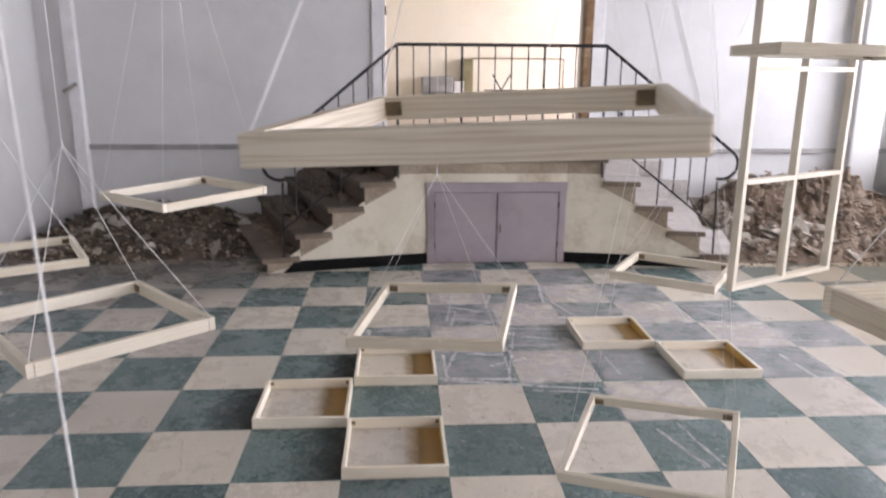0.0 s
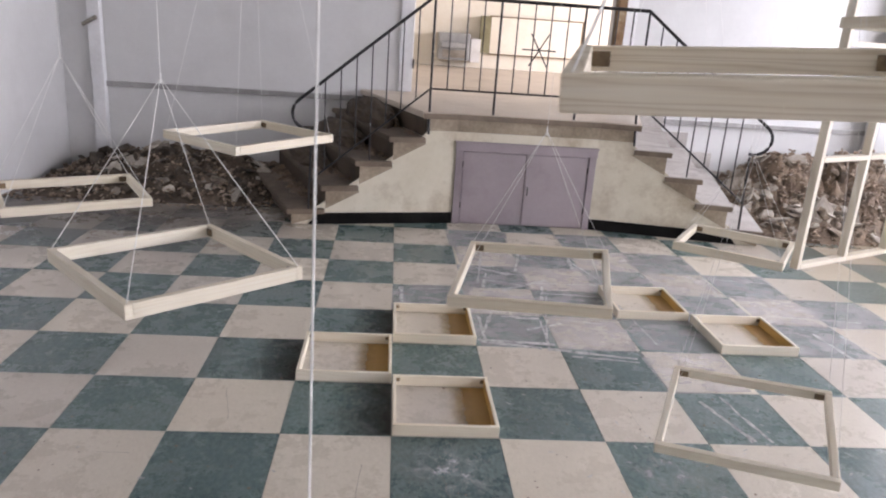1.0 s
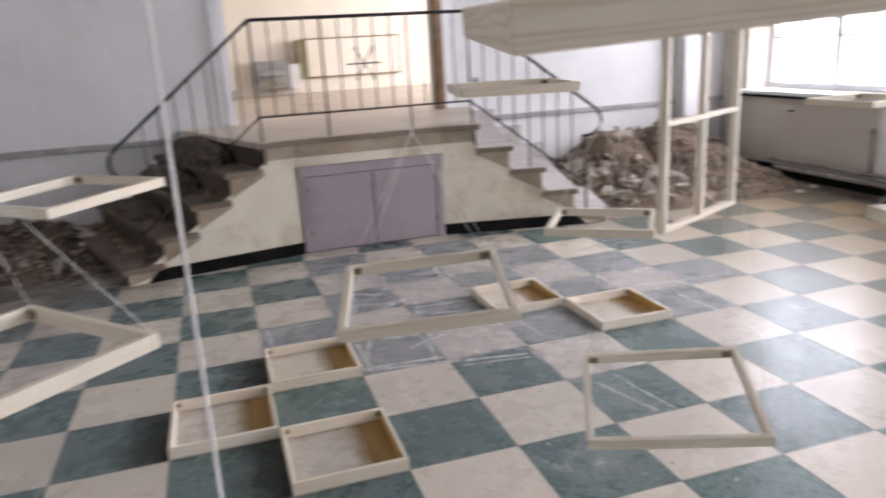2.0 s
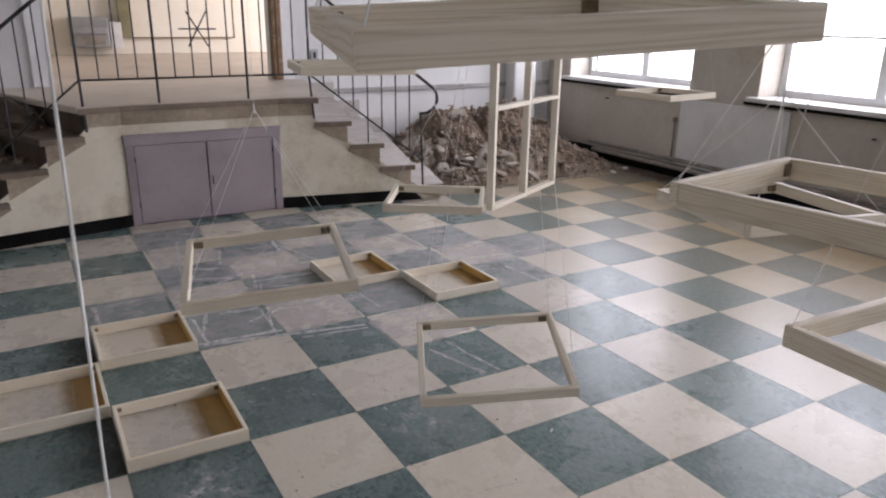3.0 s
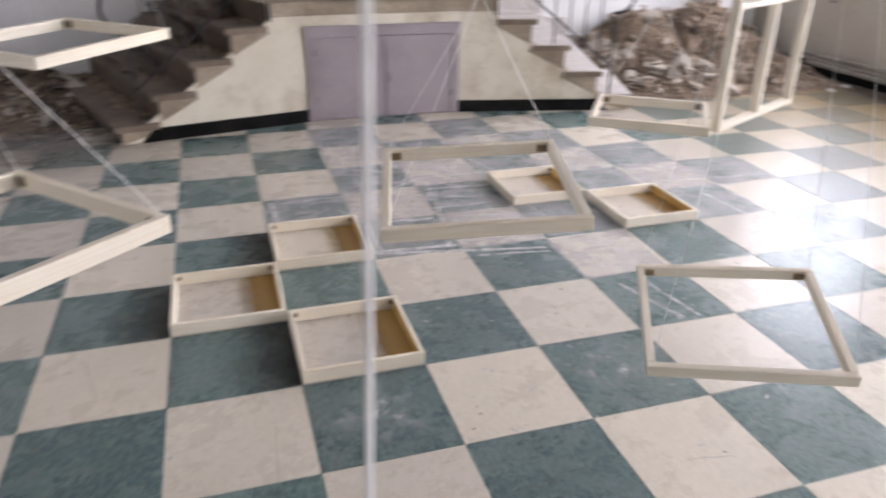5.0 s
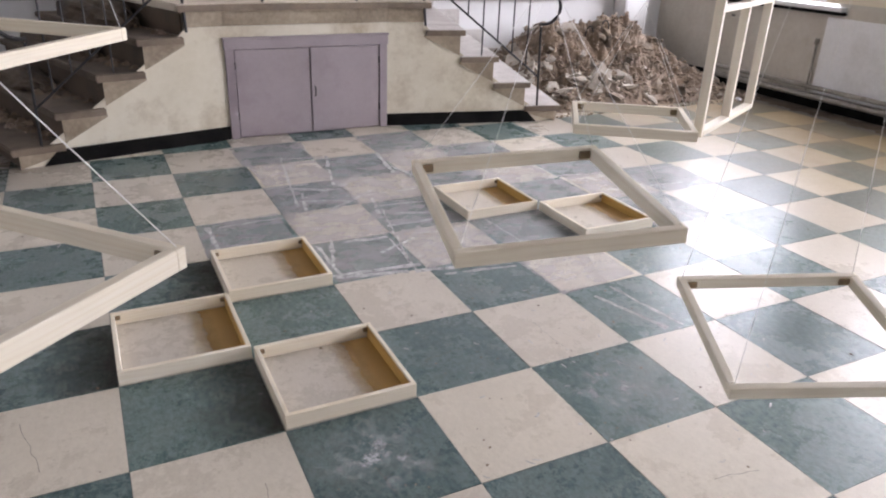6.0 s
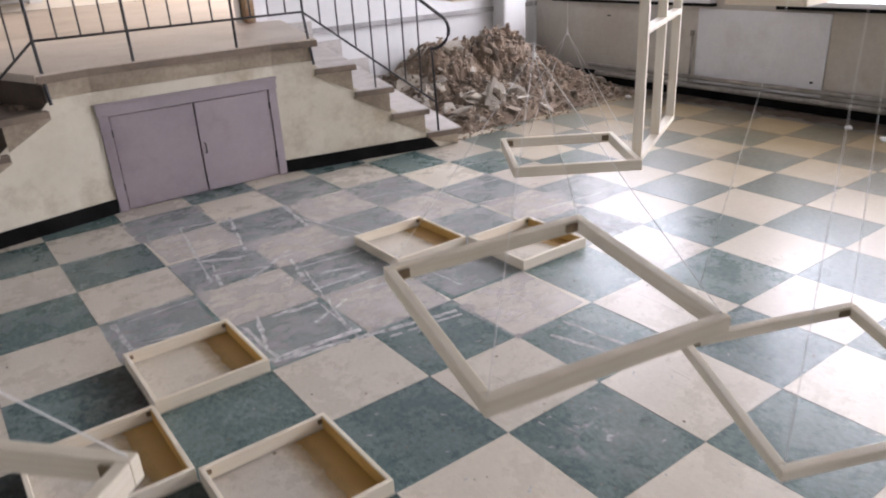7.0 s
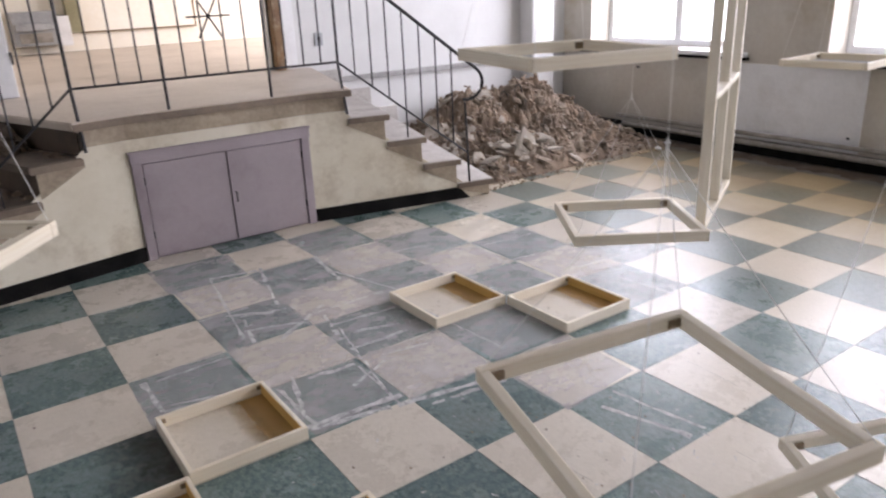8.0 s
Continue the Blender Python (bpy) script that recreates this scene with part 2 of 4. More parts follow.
nt_film.links.new(ramp(nt_film, noise_tex(nt_film, 5, 8, 0.65, v_film, (1.0, 1.3, 1.0)), [(0.3, (0.18,) * 3), (0.7, (0.46,) * 3)]), b_film.inputs["Alpha"])
SHADE_STAIN, nt_shade_stain, b_shade_stain = start("amber_stain", 0.5)
v_shade_stain = place_vec(nt_shade_stain, "object")
b_shade_stain.inputs["Base Color"].default_value = (0.42, 0.24, 0.055, 1)
sep_shade_stain = nt_shade_stain.nodes.new("ShaderNodeSeparateXYZ")
nt_shade_stain.links.new(v_shade_stain, sep_shade_stain.inputs[0])
edge_shade_stain = nt_shade_stain.nodes.new("ShaderNodeMath")
edge_shade_stain.operation = "MULTIPLY_ADD"
edge_shade_stain.inputs[1].default_value = 0.07
nt_shade_stain.links.new(noise_tex(nt_shade_stain, 14, 6, 0.7, v_shade_stain), edge_shade_stain.inputs[0])
nt_shade_stain.links.new(sep_shade_stain.outputs[0], edge_shade_stain.inputs[2])
nt_shade_stain.links.new(ramp(nt_shade_stain, edge_shade_stain.outputs[0], [(0.0, (0,) * 3), (0.05, (0.4,) * 3), (0.11, (0.92,) * 3)]), b_shade_stain.inputs["Alpha"])
CHALK, nt_chalk, b_chalk = start("white_splash", 0.55)
v_chalk = place_vec(nt_chalk)
mask_chalk = nt_chalk.nodes.new("ShaderNodeMath")
mask_chalk.operation = "MULTIPLY"
b_chalk.inputs["Base Color"].default_value = (0.66, 0.67, 0.67, 1)
nt_chalk.links.new(ramp(nt_chalk, noise_tex(nt_chalk, 11, 9, 0.72, v_chalk), [(0.5, (0,) * 3), (0.64, (0.75,) * 3)]), mask_chalk.inputs[0])
dist_chalk = nt_chalk.nodes.new("ShaderNodeVectorMath")
dist_chalk.operation = "LENGTH"
nt_chalk.links.new(place_vec(nt_chalk, "object"), dist_chalk.inputs[0])
nt_chalk.links.new(ramp(nt_chalk, dist_chalk.outputs["Value"], [(0.05, (1,) * 3), (0.21, (0,) * 3)]), mask_chalk.inputs[1])
nt_chalk.links.new(mask_chalk.outputs[0], b_chalk.inputs["Alpha"])
SHADE_GRIME, nt_shade_grime, b_shade_grime = start("shade_grime", 0.6)
v_shade_grime = place_vec(nt_shade_grime, "object")
b_shade_grime.inputs["Base Color"].default_value = (0.03, 0.026, 0.02, 1)
sep_shade_grime = nt_shade_grime.nodes.new("ShaderNodeSeparateXYZ")
nt_shade_grime.links.new(v_shade_grime, sep_shade_grime.inputs[0])
edge_shade_grime = nt_shade_grime.nodes.new("ShaderNodeMath")
edge_shade_grime.operation = "MULTIPLY_ADD"
edge_shade_grime.inputs[1].default_value = 0.55
nt_shade_grime.links.new(noise_tex(nt_shade_grime, 6, 7, 0.7, v_shade_grime), edge_shade_grime.inputs[0])
nt_shade_grime.links.new(sep_shade_grime.outputs[0], edge_shade_grime.inputs[2])
nt_shade_grime.links.new(ramp(nt_shade_grime, edge_shade_grime.outputs[0], [(0.24, (0,) * 3), (0.4, (0.4,) * 3), (0.54, (0.78,) * 3)]), b_shade_grime.inputs["Alpha"])
PIPE = mottled("dusty_pipe", (0.2, 0.18, 0.15), (0.36, 0.33, 0.29), 0.6, 6, 50)
m_glass, nt_glass, b_glass = start("glass", 0.02)
b_glass.inputs["Transmission Weight"].default_value, b_glass.inputs["IOR"].default_value = 1.0, 1.45
GLASS = m_glass


# ---- mesh helpers ----
def link(name, bm, material, parent=None, label=""):
    bmesh.ops.recalc_face_normals(bm, faces=bm.faces)
    me = bpy.data.meshes.new(name)
    bm.to_mesh(me)
    bm.free()
    me.materials.append(material)
    ob = new(name, me)
    if parent:
        ob.parent = parent
    if label:
        ob["label"] = label
    return ob


def part(name, bm, material, parent, label=""):
    return link(name, bm, material, parent, label)


def box(x0, x1, y0, y1, z0, z1, bm=None, bevel=0.0):
    bm = bm or bmesh.new()
    made = bmesh.ops.create_cube(bm, size=1, matrix=Matrix.Translation(((x0 + x1) / 2, (y0 + y1) / 2, (z0 + z1) / 2)) @ Matrix.Diagonal((abs(x1 - x0), abs(y1 - y0), abs(z1 - z0), 1)))
    if bevel:
        edges = list({e for v in made["verts"] for e in v.link_edges})
        bmesh.ops.bevel(bm, geom=edges, offset=bevel, segments=2, affect="EDGES", profile=0.6)
    return bm


def prism(outline, z0, z1, bm=None, bevel=0.0):
    """A plan outline of (x, y) raised from z0 to z1."""
    bm = bm or bmesh.new()
    lo = [bm.verts.new((x, y, z0)) for x, y in outline]
    hi = [bm.verts.new((x, y, z1)) for x, y in outline]
    n = len(outline)
    fs = [bm.faces.new(lo[::-1]), bm.faces.new(hi)] + [bm.faces.new((lo[i], lo[(i + 1) % n], hi[(i + 1) % n], hi[i])) for i in range(n)]
    if bevel:
        bmesh.ops.bevel(bm, geom=list({e for f in fs for e in f.edges}), offset=bevel, segments=2, affect="EDGES")
    return bm


def panel(outline, y0, y1, bm=None):
    """An upright outline of (x, z) given thickness from y0 to y1."""
    bm = bm or bmesh.new()
    a = [bm.verts.new((x, y0, z)) for x, z in outline]
    b = [bm.verts.new((x, y1, z)) for x, z in outline]
    n = len(outline)
    bm.faces.new(a), bm.faces.new(b[::-1])
    for i in range(n):
        bm.faces.new((a[i], b[i], b[(i + 1) % n], a[(i + 1) % n]))
    return bm


def tube(points, r, sides=8, bm=None):
    """A round bar along points."""
    bm = bm or bmesh.new()
    pts = [Vector(p) for p in points]
    rings = []
    for i, p in enumerate(pts):
        d = (pts[min(i + 1, len(pts) - 1)] - pts[max(i - 1, 0)]).normalized()
        side = d.cross(Vector((0, 0, 1)) if abs(d.z) < 0.9 else Vector((1, 0, 0))).normalized()
        up = side.cross(d)
        rings.append([bm.verts.new(p + r * (math.cos(a) * side + math.sin(a) * up)) for a in (2 * math.pi * k / sides for k in range(sides))])
    for a, b in zip(rings, rings[1:]):
        for k in range(sides):
            bm.faces.new((a[k], a[(k + 1) % sides], b[(k + 1) % sides], b[k]))
    bm.faces.new(rings[0][::-1]), bm.faces.new(rings[-1])
    return bm


def thing(name, at, label, category, group="", kind=""):
    ob = new(name)
    ob.empty_display_size = 0.1
    ob.matrix_world = at
    return tagged(ob, label, category, group, kind)


# ---- the hall ----
LX, BY, FY, TOP = -3.38, 5.05, -5.7, 4.0
SF = 3.445           # face of the stair's front wall
LAND = 0.955         # height of the landing
OX0, OX1, OTOP = 0.11, 2.2, 2.95

floor = thing("floor", Matrix(), "teal and cream chequered vinyl tile floor, worn and dusty", "floor", kind="structure")
part("screed", box(LX, RX + 0.6, FY, BY, -0.2, -0.004), GROUT, floor)

bm = box(LX - 0.2, OX0, BY, BY + 0.18, 0, TOP)
box(OX1, RX + 0.6, BY, BY + 0.18, 0, TOP, bm)
box(OX0, OX1, BY, BY + 0.18, OTOP, TOP, bm)
box(OX0, OX1, BY, BY + 0.18, 0, LAND - 0.05, bm)
tagged(link("wall_north", bm, WALL), "pale grey painted plaster wall with a wide doorway", "wall", kind="structure")
tagged(link("wall_west", box(LX - 0.2, LX, FY, BY, 0, TOP), WALL), "white painted plaster side wall", "wall", kind="structure")
tagged(link("wall_south", box(LX - 0.2, RX + 0.6, FY - 0.2, FY, 0, TOP), WALL), "plain painted plaster wall", "wall", kind="structure")
bm = box(RX, RX + 0.5, FY, BY, 0, SILL - 0.05)
box(RX, RX + 0.5, FY, BY, HEAD, TOP, bm)
edges_y = [FY] + [v for w in sorted(WINDOWS) for v in w] + [BY]
for a, b in zip(edges_y[::2], edges_y[1::2]):
    box(RX, RX + 0.5, a, b, SILL - 0.05, HEAD, bm)
tagged(link("wall_east", bm, WINWALL), "stained white plaster window wall with deep reveals", "wall", kind="structure")
tagged(link("ceiling", box(LX - 0.2, RX + 0.6, FY - 0.2, BY + 0.18, TOP, TOP + 0.2), CEIL), "plain off-white painted ceiling", "ceiling", kind="structure")

tagged(link("trim", box(LX + 0.42, OX0 - 0.12, BY - 0.035, BY - 0.002, 0.83, 0.885, bevel=0.006), LEDGE), "narrow painted dado ledge along the wall", "dado ledge", kind="structure")
tagged(link("trim", box(OX1 + 0.35, RX - 0.02, BY - 0.035, BY - 0.002, 0.79, 0.84, bevel=0.006), LEDGE), "narrow painted dado ledge along the wall", "dado ledge", kind="structure")
tagged(link("trim", box(LX + 0.3, LX + 0.42, BY - 0.09, BY - 0.002, 0, TOP - 0.004, bevel=0.008), WHITE), "white painted upright strip on the wall", "wall trim", kind="structure")
tagged(link("trim", box(5.15, 5.48, BY - 0.22, BY - 0.002, 0, TOP - 0.004, bevel=0.03), WALL), "plastered pilaster with rounded edges", "pilaster", kind="structure")
tagged(link("trim", box(OX0 - 0.12, OX0 + 0.02, BY - 0.03, BY + 0.2, LAND + 0.004, OTOP, bevel=0.008), WHITE), "white painted door jamb with hinges", "door jamb", kind="structure")
tagged(link("trim", box(OX1, OX1 + 0.09, BY - 0.08, BY + 0.06, LAND + 0.004, OTOP, bevel=0.012), RUST), "worn brown door post with chipped paint", "door post", kind="structure")
tagged(link("trim", box(OX1 + 0.094, OX1 + 0.22, BY - 0.03, BY - 0.002, LAND + 0.004, OTOP, bevel=0.006), WHITE), "white painted door casing", "door casing", kind="structure")
bm = box(RX - 0.03, RX - 0.003, FY + 0.01, BY - 0.3, 0, 0.13, bevel=0.005)
tagged(link("baseboard", bm, BLACK), "black skirting along the window wall", "baseboard", kind="structure")

for n, (y0, y1) in enumerate(WINDOWS):
    w = thing("window_%d" % (n + 1), pose(RX + 0.33, (y0 + y1) / 2, SILL), "white metal window with two lights and a deep sill", "window", kind="structure")
    hw, hh = (y1 - y0) / 2, HEAD - SILL
    fr = box(-0.03, 0.03, -hw, hw, 0.0, 0.06)
    box(-0.03, 0.03, -hw, hw, hh - 0.06, hh, fr)
    box(-0.03, 0.03, -hw, -hw + 0.06, 0.06, hh - 0.06, fr)
    box(-0.03, 0.03, hw - 0.06, hw, 0.06, hh - 0.06, fr)
    part("window_frame", fr, WHITE, w)
    part("mullion", box(-0.028, 0.028, -0.045, 0.045, 0.06, hh - 0.06, bevel=0.006), WHITE, w)
    part("transom", box(-0.022, 0.022, -hw + 0.06, -0.045, 0.545, 0.565), WHITE, w)
    part("transom", box(-0.022, 0.022, 0.045, hw - 0.06, 0.545, 0.565), WHITE, w)
    for a, b in ((-hw + 0.06, -0.045), (0.045, hw - 0.06)):
        p = part("pane", box(-0.003, 0.003, a, b, 0.06, hh - 0.06), GLASS, w)
        p.visible_shadow = False
    part("window_sill", box(-0.41, -0.03, -hw - 0.08, hw + 0.08, -0.045, -0.004, bevel=0.008), WHITE, w, "white sill with a dark edge")
    part("sill_edge", box(-0.40, -0.335, -hw - 0.1, hw + 0.1, -0.075, -0.046), BLACK, w)

# flat panel and heating pipes on the window wall
tagged(link("wall_panel", box(RX - 0.014, RX - 0.002, 1.53, 2.8, 0.14, 0.83, bevel=0.004), WHITE), "smooth white panel on the stained window wall", "wall panel", kind="structure")
tagged(link("heating_pipe", tube([(RX - 0.09, FY + 0.1, 0.2), (RX - 0.09, 4.1, 0.2)], 0.022), PIPE), "dusty heating pipe along the foot of the window wall", "pipe")
tagged(link("heating_pipe", tube([(RX - 0.1, FY + 0.1, 0.12), (RX - 0.1, 4.0, 0.12)], 0.026), PIPE), "dusty heating pipe along the foot of the window wall", "pipe")

# ---- the room beyond the landing ----
tagged(link("threshold", box(OX0 + 0.021, OX1 - 0.001, BY - 0.002, BY + 0.179, LAND - 0.049, LAND - 0.003), LANDING), "worn pale threshold in the wide doorway", "threshold", kind="structure")
tagged(link("floor", box(-1.6, 6.5, BY + 0.181, 10.6, LAND - 0.2, LAND - 0.004), LANDING), "pale worn floor of the room beyond", "floor", kind="structure")
tagged(link("wall_far", box(-1.6, 6.5, 10.6, 10.8, LAND, TOP), YELLOW), "pale yellow wall of the room beyond", "wall", kind="structure")
tagged(link("wall_far", box(-1.8, -1.6, BY + 0.18, 10.8, LAND, TOP), YELLOW), "pale yellow side wall of the room beyond", "wall", kind="structure")
bm = box(6.5, 6.7, BY + 0.18, 10.8, LAND, 1.3)
box(6.5, 6.7, BY + 0.18, 10.8, 3.25, TOP, bm)
box(6.5, 6.7, BY + 0.18, 6.35, 1.3, 3.25, bm)
box(6.5, 6.7, 9.65, 10.8, 1.3, 3.25, bm)
tagged(link("wall_far", bm, YELLOW), "pale yellow window wall of the room beyond", "wall", kind="structure")
tagged(link("ceiling", box(-1.8, 6.7, BY + 0.18, 10.8, TOP, TOP + 0.2), CEIL), "ceiling of the room beyond", "ceiling", kind="structure")

# ---- the double stair ----
stair = thing("staircase", pose(0, 0, 0), "low double staircase with splayed stone steps and a cream front wall", "staircase")
MID, HALF = 1.1225, 0.8875
RUN, SPLAY = {-1: 0.27, 1: 0.28}, {-1: 0.36, 1: 0.31}
TREADS = [0.745, 0.54, 0.33, 0.135]
DX0, DX1, DZ = 0.50, 1.715, 0.70


def front(x):
    """The front wall's line in plan: straight at the cupboard, its wings bent forward."""
    return SF - 0.21 * max(0.0, DX0 - x, x - DX1)


def flank(side, k, over=0.0):
    """Plan corners of step k's outer edge: front and back."""
    x = MID + side * (HALF + RUN[side] * k + over)
    return (x, front(x)), (x + side * SPLAY[side] * (BY - front(x)), BY - 0.003)


def wing(outline, d0, d1):
    """An upright outline of (x, z) on the front line, from d0 to d1 in depth."""
    bm = bmesh.new()
    a = [bm.verts.new((x, front(x) + d0, z)) for x, z in outline]
    b = [bm.verts.new((x, front(x) + d1, z)) for x, z in outline]
    n = len(outline)
    bm.faces.new(a), bm.faces.new(b[::-1])
    for q in range(n):
        bm.faces.new((a[q], b[q], b[(q + 1) % n], a[(q + 1) % n]))
    return bm


L0, R0 = flank(-1, 0), flank(1, 0)
xl, xr = L0[0][0], R0[0][0]


def deck(over, d):
    a, b = flank(-1, 0, over), flank(1, 0, over)
    return [(a[0][0], a[0][1] + d), (DX0, SF + d), (DX1, SF + d), (b[0][0], b[0][1] + d), b[1], a[1]]


part("landing_body", prism(deck(0.0, 0.02), 0.0, LAND - 0.052), STONE, stair)
part("landing_slab", prism(deck(0.035, -0.045), LAND - 0.05, LAND, bevel=0.008), LANDING, stair, "worn stone landing slab with a dark edge")


def strip(x0, x1, z0, z1, d0, d1):
    """A band along the front line, bent at the cupboard's corners."""
    bm = bmesh.new()
    xs = [x0, DX0, DX1, x1]
    rings = [[bm.verts.new((x, front(x) + d, z)) for d, z in ((d0, z0), (d0, z1), (d1, z1), (d1, z0))] for x in xs]
    for a, b in zip(rings, rings[1:]):
        for q in range(4):
            bm.faces.new((a[q], a[(q + 1) % 4], b[(q + 1) % 4], b[q]))
    bm.faces.new(rings[0][::-1]), bm.faces.new(rings[-1])
    bmesh.ops.recalc_face_normals(bm, faces=bm.faces)
    return bm


part("landing_edge", strip(xl - 0.03, xr + 0.03, LAND - 0.054, LAND - 0.01, -0.058, -0.046), EDGE, stair, "dark worn edge of the landing")
# stain and the slab's shadow are both put into the band's tan
part("landing_fascia", strip(xl + 0.01, xr - 0.01, LAND - 0.155, LAND - 0.055, -0.024, 0.0), TAN, stair, "tan plaster band under the landing slab, stain and shade in its colour")
for side in (-1, 1):
    for k, z in enumerate(TREADS, 1):
        f0, b0 = flank(side, k - 1)
        f1, b1 = flank(side, k)
        quad = [(f0[0], f0[1] + 0.01), (f1[0], f1[1] + 0.01), b1, b0]
        part("step", prism(quad if side > 0 else quad[::-1], 0.0, z - 0.047), STONE if side > 0 else GRIMY_SHADED, stair, "" if side > 0 else "riser with dark brown grime and painted shade")
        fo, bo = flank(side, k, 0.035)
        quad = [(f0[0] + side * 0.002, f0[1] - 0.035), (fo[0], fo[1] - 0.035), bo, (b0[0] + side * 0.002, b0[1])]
        part("tread", prism(quad if side > 0 else quad[::-1], z - 0.045, z, bevel=0.008), STONE if side > 0 else TREADDIRT_SHADED, stair, "" if side > 0 else "tread with brown dirt and painted shade")
        part("nosing", wing([(f0[0] + side * 0.004, z - 0.046), (fo[0] - side * 0.004, z - 0.046), (fo[0] - side * 0.004, z - 0.006), (f0[0] + side * 0.004, z - 0.006)], -0.041, -0.03), EDGE, stair, "dark worn nosing")
        # stone cheek below the tread, above the raking plaster edge
        xa, xb = f0[0], f1[0]
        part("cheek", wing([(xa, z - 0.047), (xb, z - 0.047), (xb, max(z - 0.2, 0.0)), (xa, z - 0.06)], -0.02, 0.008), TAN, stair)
f0, b0 = flank(-1, 0)
part("step", prism([(f0[0] - 0.012, f0[1] + 0.012), (f0[0] - 0.001, f0[1] + 0.012), (b0[0] - 0.001, b0[1]), (b0[0] - 0.012, b0[1])], TREADS[0], LAND - 0.051), GRIMY_SHADED, stair, "riser with dark brown grime and painted shade")
for k, z in enumerate(TREADS, 1):
    xa, xb = flank(1, k - 1)[1][0], flank(1, k)[1][0]
    part("wall_plinth", box(xa + 0.002, xb + 0.03, BY - 0.05, BY - 0.004, z + 0.001, z + 0.17, bevel=0.006), STONE, stair, "stepped stone plinth along the wall")
# front wall with its raking ends
for side, xd, xe in ((-1, DX0, xl), (1, DX1, xr)):
    part("front_wall", wing([(xe + side * 1.06, 0.0), (xd, 0.0), (xd, LAND - 0.157), (xe - side * 0.02, LAND - 0.157), (xe + side * 0.05, LAND - 0.22), (xe + side * 1.06, 0.02)], -0.012, 0.008), CREAMWALL, stair, "cream plaster wall, stained and flaking")
    part("skirting", wing([(xd + side * 0.004, 0.0), (xe + side * 0.95, 0.0), (xe + side * 0.86, 0.095), (xd + side * 0.004, 0.095)], -0.026, -0.0125), BLACK, stair, "black skirting")
part("front_wall", box(DX0, DX1, SF - 0.012, SF + 0.008, DZ, LAND - 0.157), CREAMWALL, stair)
part("recess", box(DX0, DX1, SF - 0.005, SF + 0.019, 0.0, DZ - 0.001), MAUVE, stair)

# mauve cupboard doors in the front wall
cup = thing("cupboard_doors", pose((DX0 + DX1) / 2, SF - 0.014, 0.0), "pair of low mauve painted cupboard doors in a mauve frame", "cupboard door")
w2 = (DX1 - DX0) / 2
part("frame_side", box(-w2, -w2 + 0.06, -0.022, -0.002, 0, DZ, bevel=0.004), MAUVE, cup)
part("frame_side", box(w2 - 0.06, w2, -0.022, -0.002, 0, DZ, bevel=0.004), MAUVE, cup)
part("frame_head", box(-w2 - 0.006, w2 + 0.006, -0.026, -0.002, DZ - 0.06, DZ + 0.006, bevel=0.004), MAUVE, cup)
part("frame_head", box(-w2 - 0.012, w2 + 0.012, -0.034, -0.002, DZ + 0.007, DZ + 0.022, bevel=0.003), MAUVE, cup)
for s in (-1, 1):
    d = part("door", box(0.006 if s > 0 else -w2 + 0.066, w2 - 0.066 if s > 0 else -0.006, -0.012, 0.006, 0.012, DZ - 0.066, bevel=0.003), MAUVE, cup)
    part("hinge", tube([(s * (w2 - 0.063), -0.014, 0.14), (s * (w2 - 0.063), -0.014, 0.19)], 0.005), IRON, d)
    part("hinge", tube([(s * (w2 - 0.063), -0.014, 0.5), (s * (w2 - 0.063), -0.014, 0.55)], 0.005), IRON, d)
part("handle", tube([(0.03, -0.014, 0.28), (0.03, -0.035, 0.285), (0.03, -0.035, 0.345), (0.03, -0.014, 0.35)], 0.005), IRON, cup, "small dark pull handle")

# ---- iron railing ----
rail = thing("iron_railing", pose(0, 0, 0), "dark iron railing with slim balusters and a curled handrail", "railing")
RY, RTOP, RBAR = SF - 0.035, 1.865, 1.14
PX = [0.25, 0.785, 1.475, 2.0]
part("handrail", tube([(PX[0], RY, RTOP), (PX[-1], RY, RTOP)], 0.014), IRON, rail)
part("bottom_bar", tube([(PX[0], RY, RBAR), (PX[-1], RY, RBAR)], 0.008), IRON, rail)
for i, x in enumerate(PX):
    part("post", tube([(x, RY if i in (1, 2) else SF - 0.115, LAND if i in (1, 2) else 0.775), (x, RY, RBAR - 0.02 if i in (0, 3) else RBAR), (x, RY, RTOP)], 0.010), IRON, rail)
for a, b, n in ((PX[0], PX[1], 3), (PX[1], PX[2], 4), (PX[2], PX[3], 3)):
    for k in range(1, n + 1):
        x = a + (b - a) * k / (n + 1)
        part("baluster", tube([(x, RY, RBAR), (x, RY, RTOP)], 0.006, 6), IRON, rail)
sx, sz = 1.115, 1.50
for dx, dz in ((0.14, 0.0), (0.075, 0.13), (-0.075, 0.13)):
    part("star_bar", tube([(sx - dx, RY - 0.01, sz - dz), (sx + dx, RY - 0.01, sz + dz)], 0.006, 6), IRON, rail)
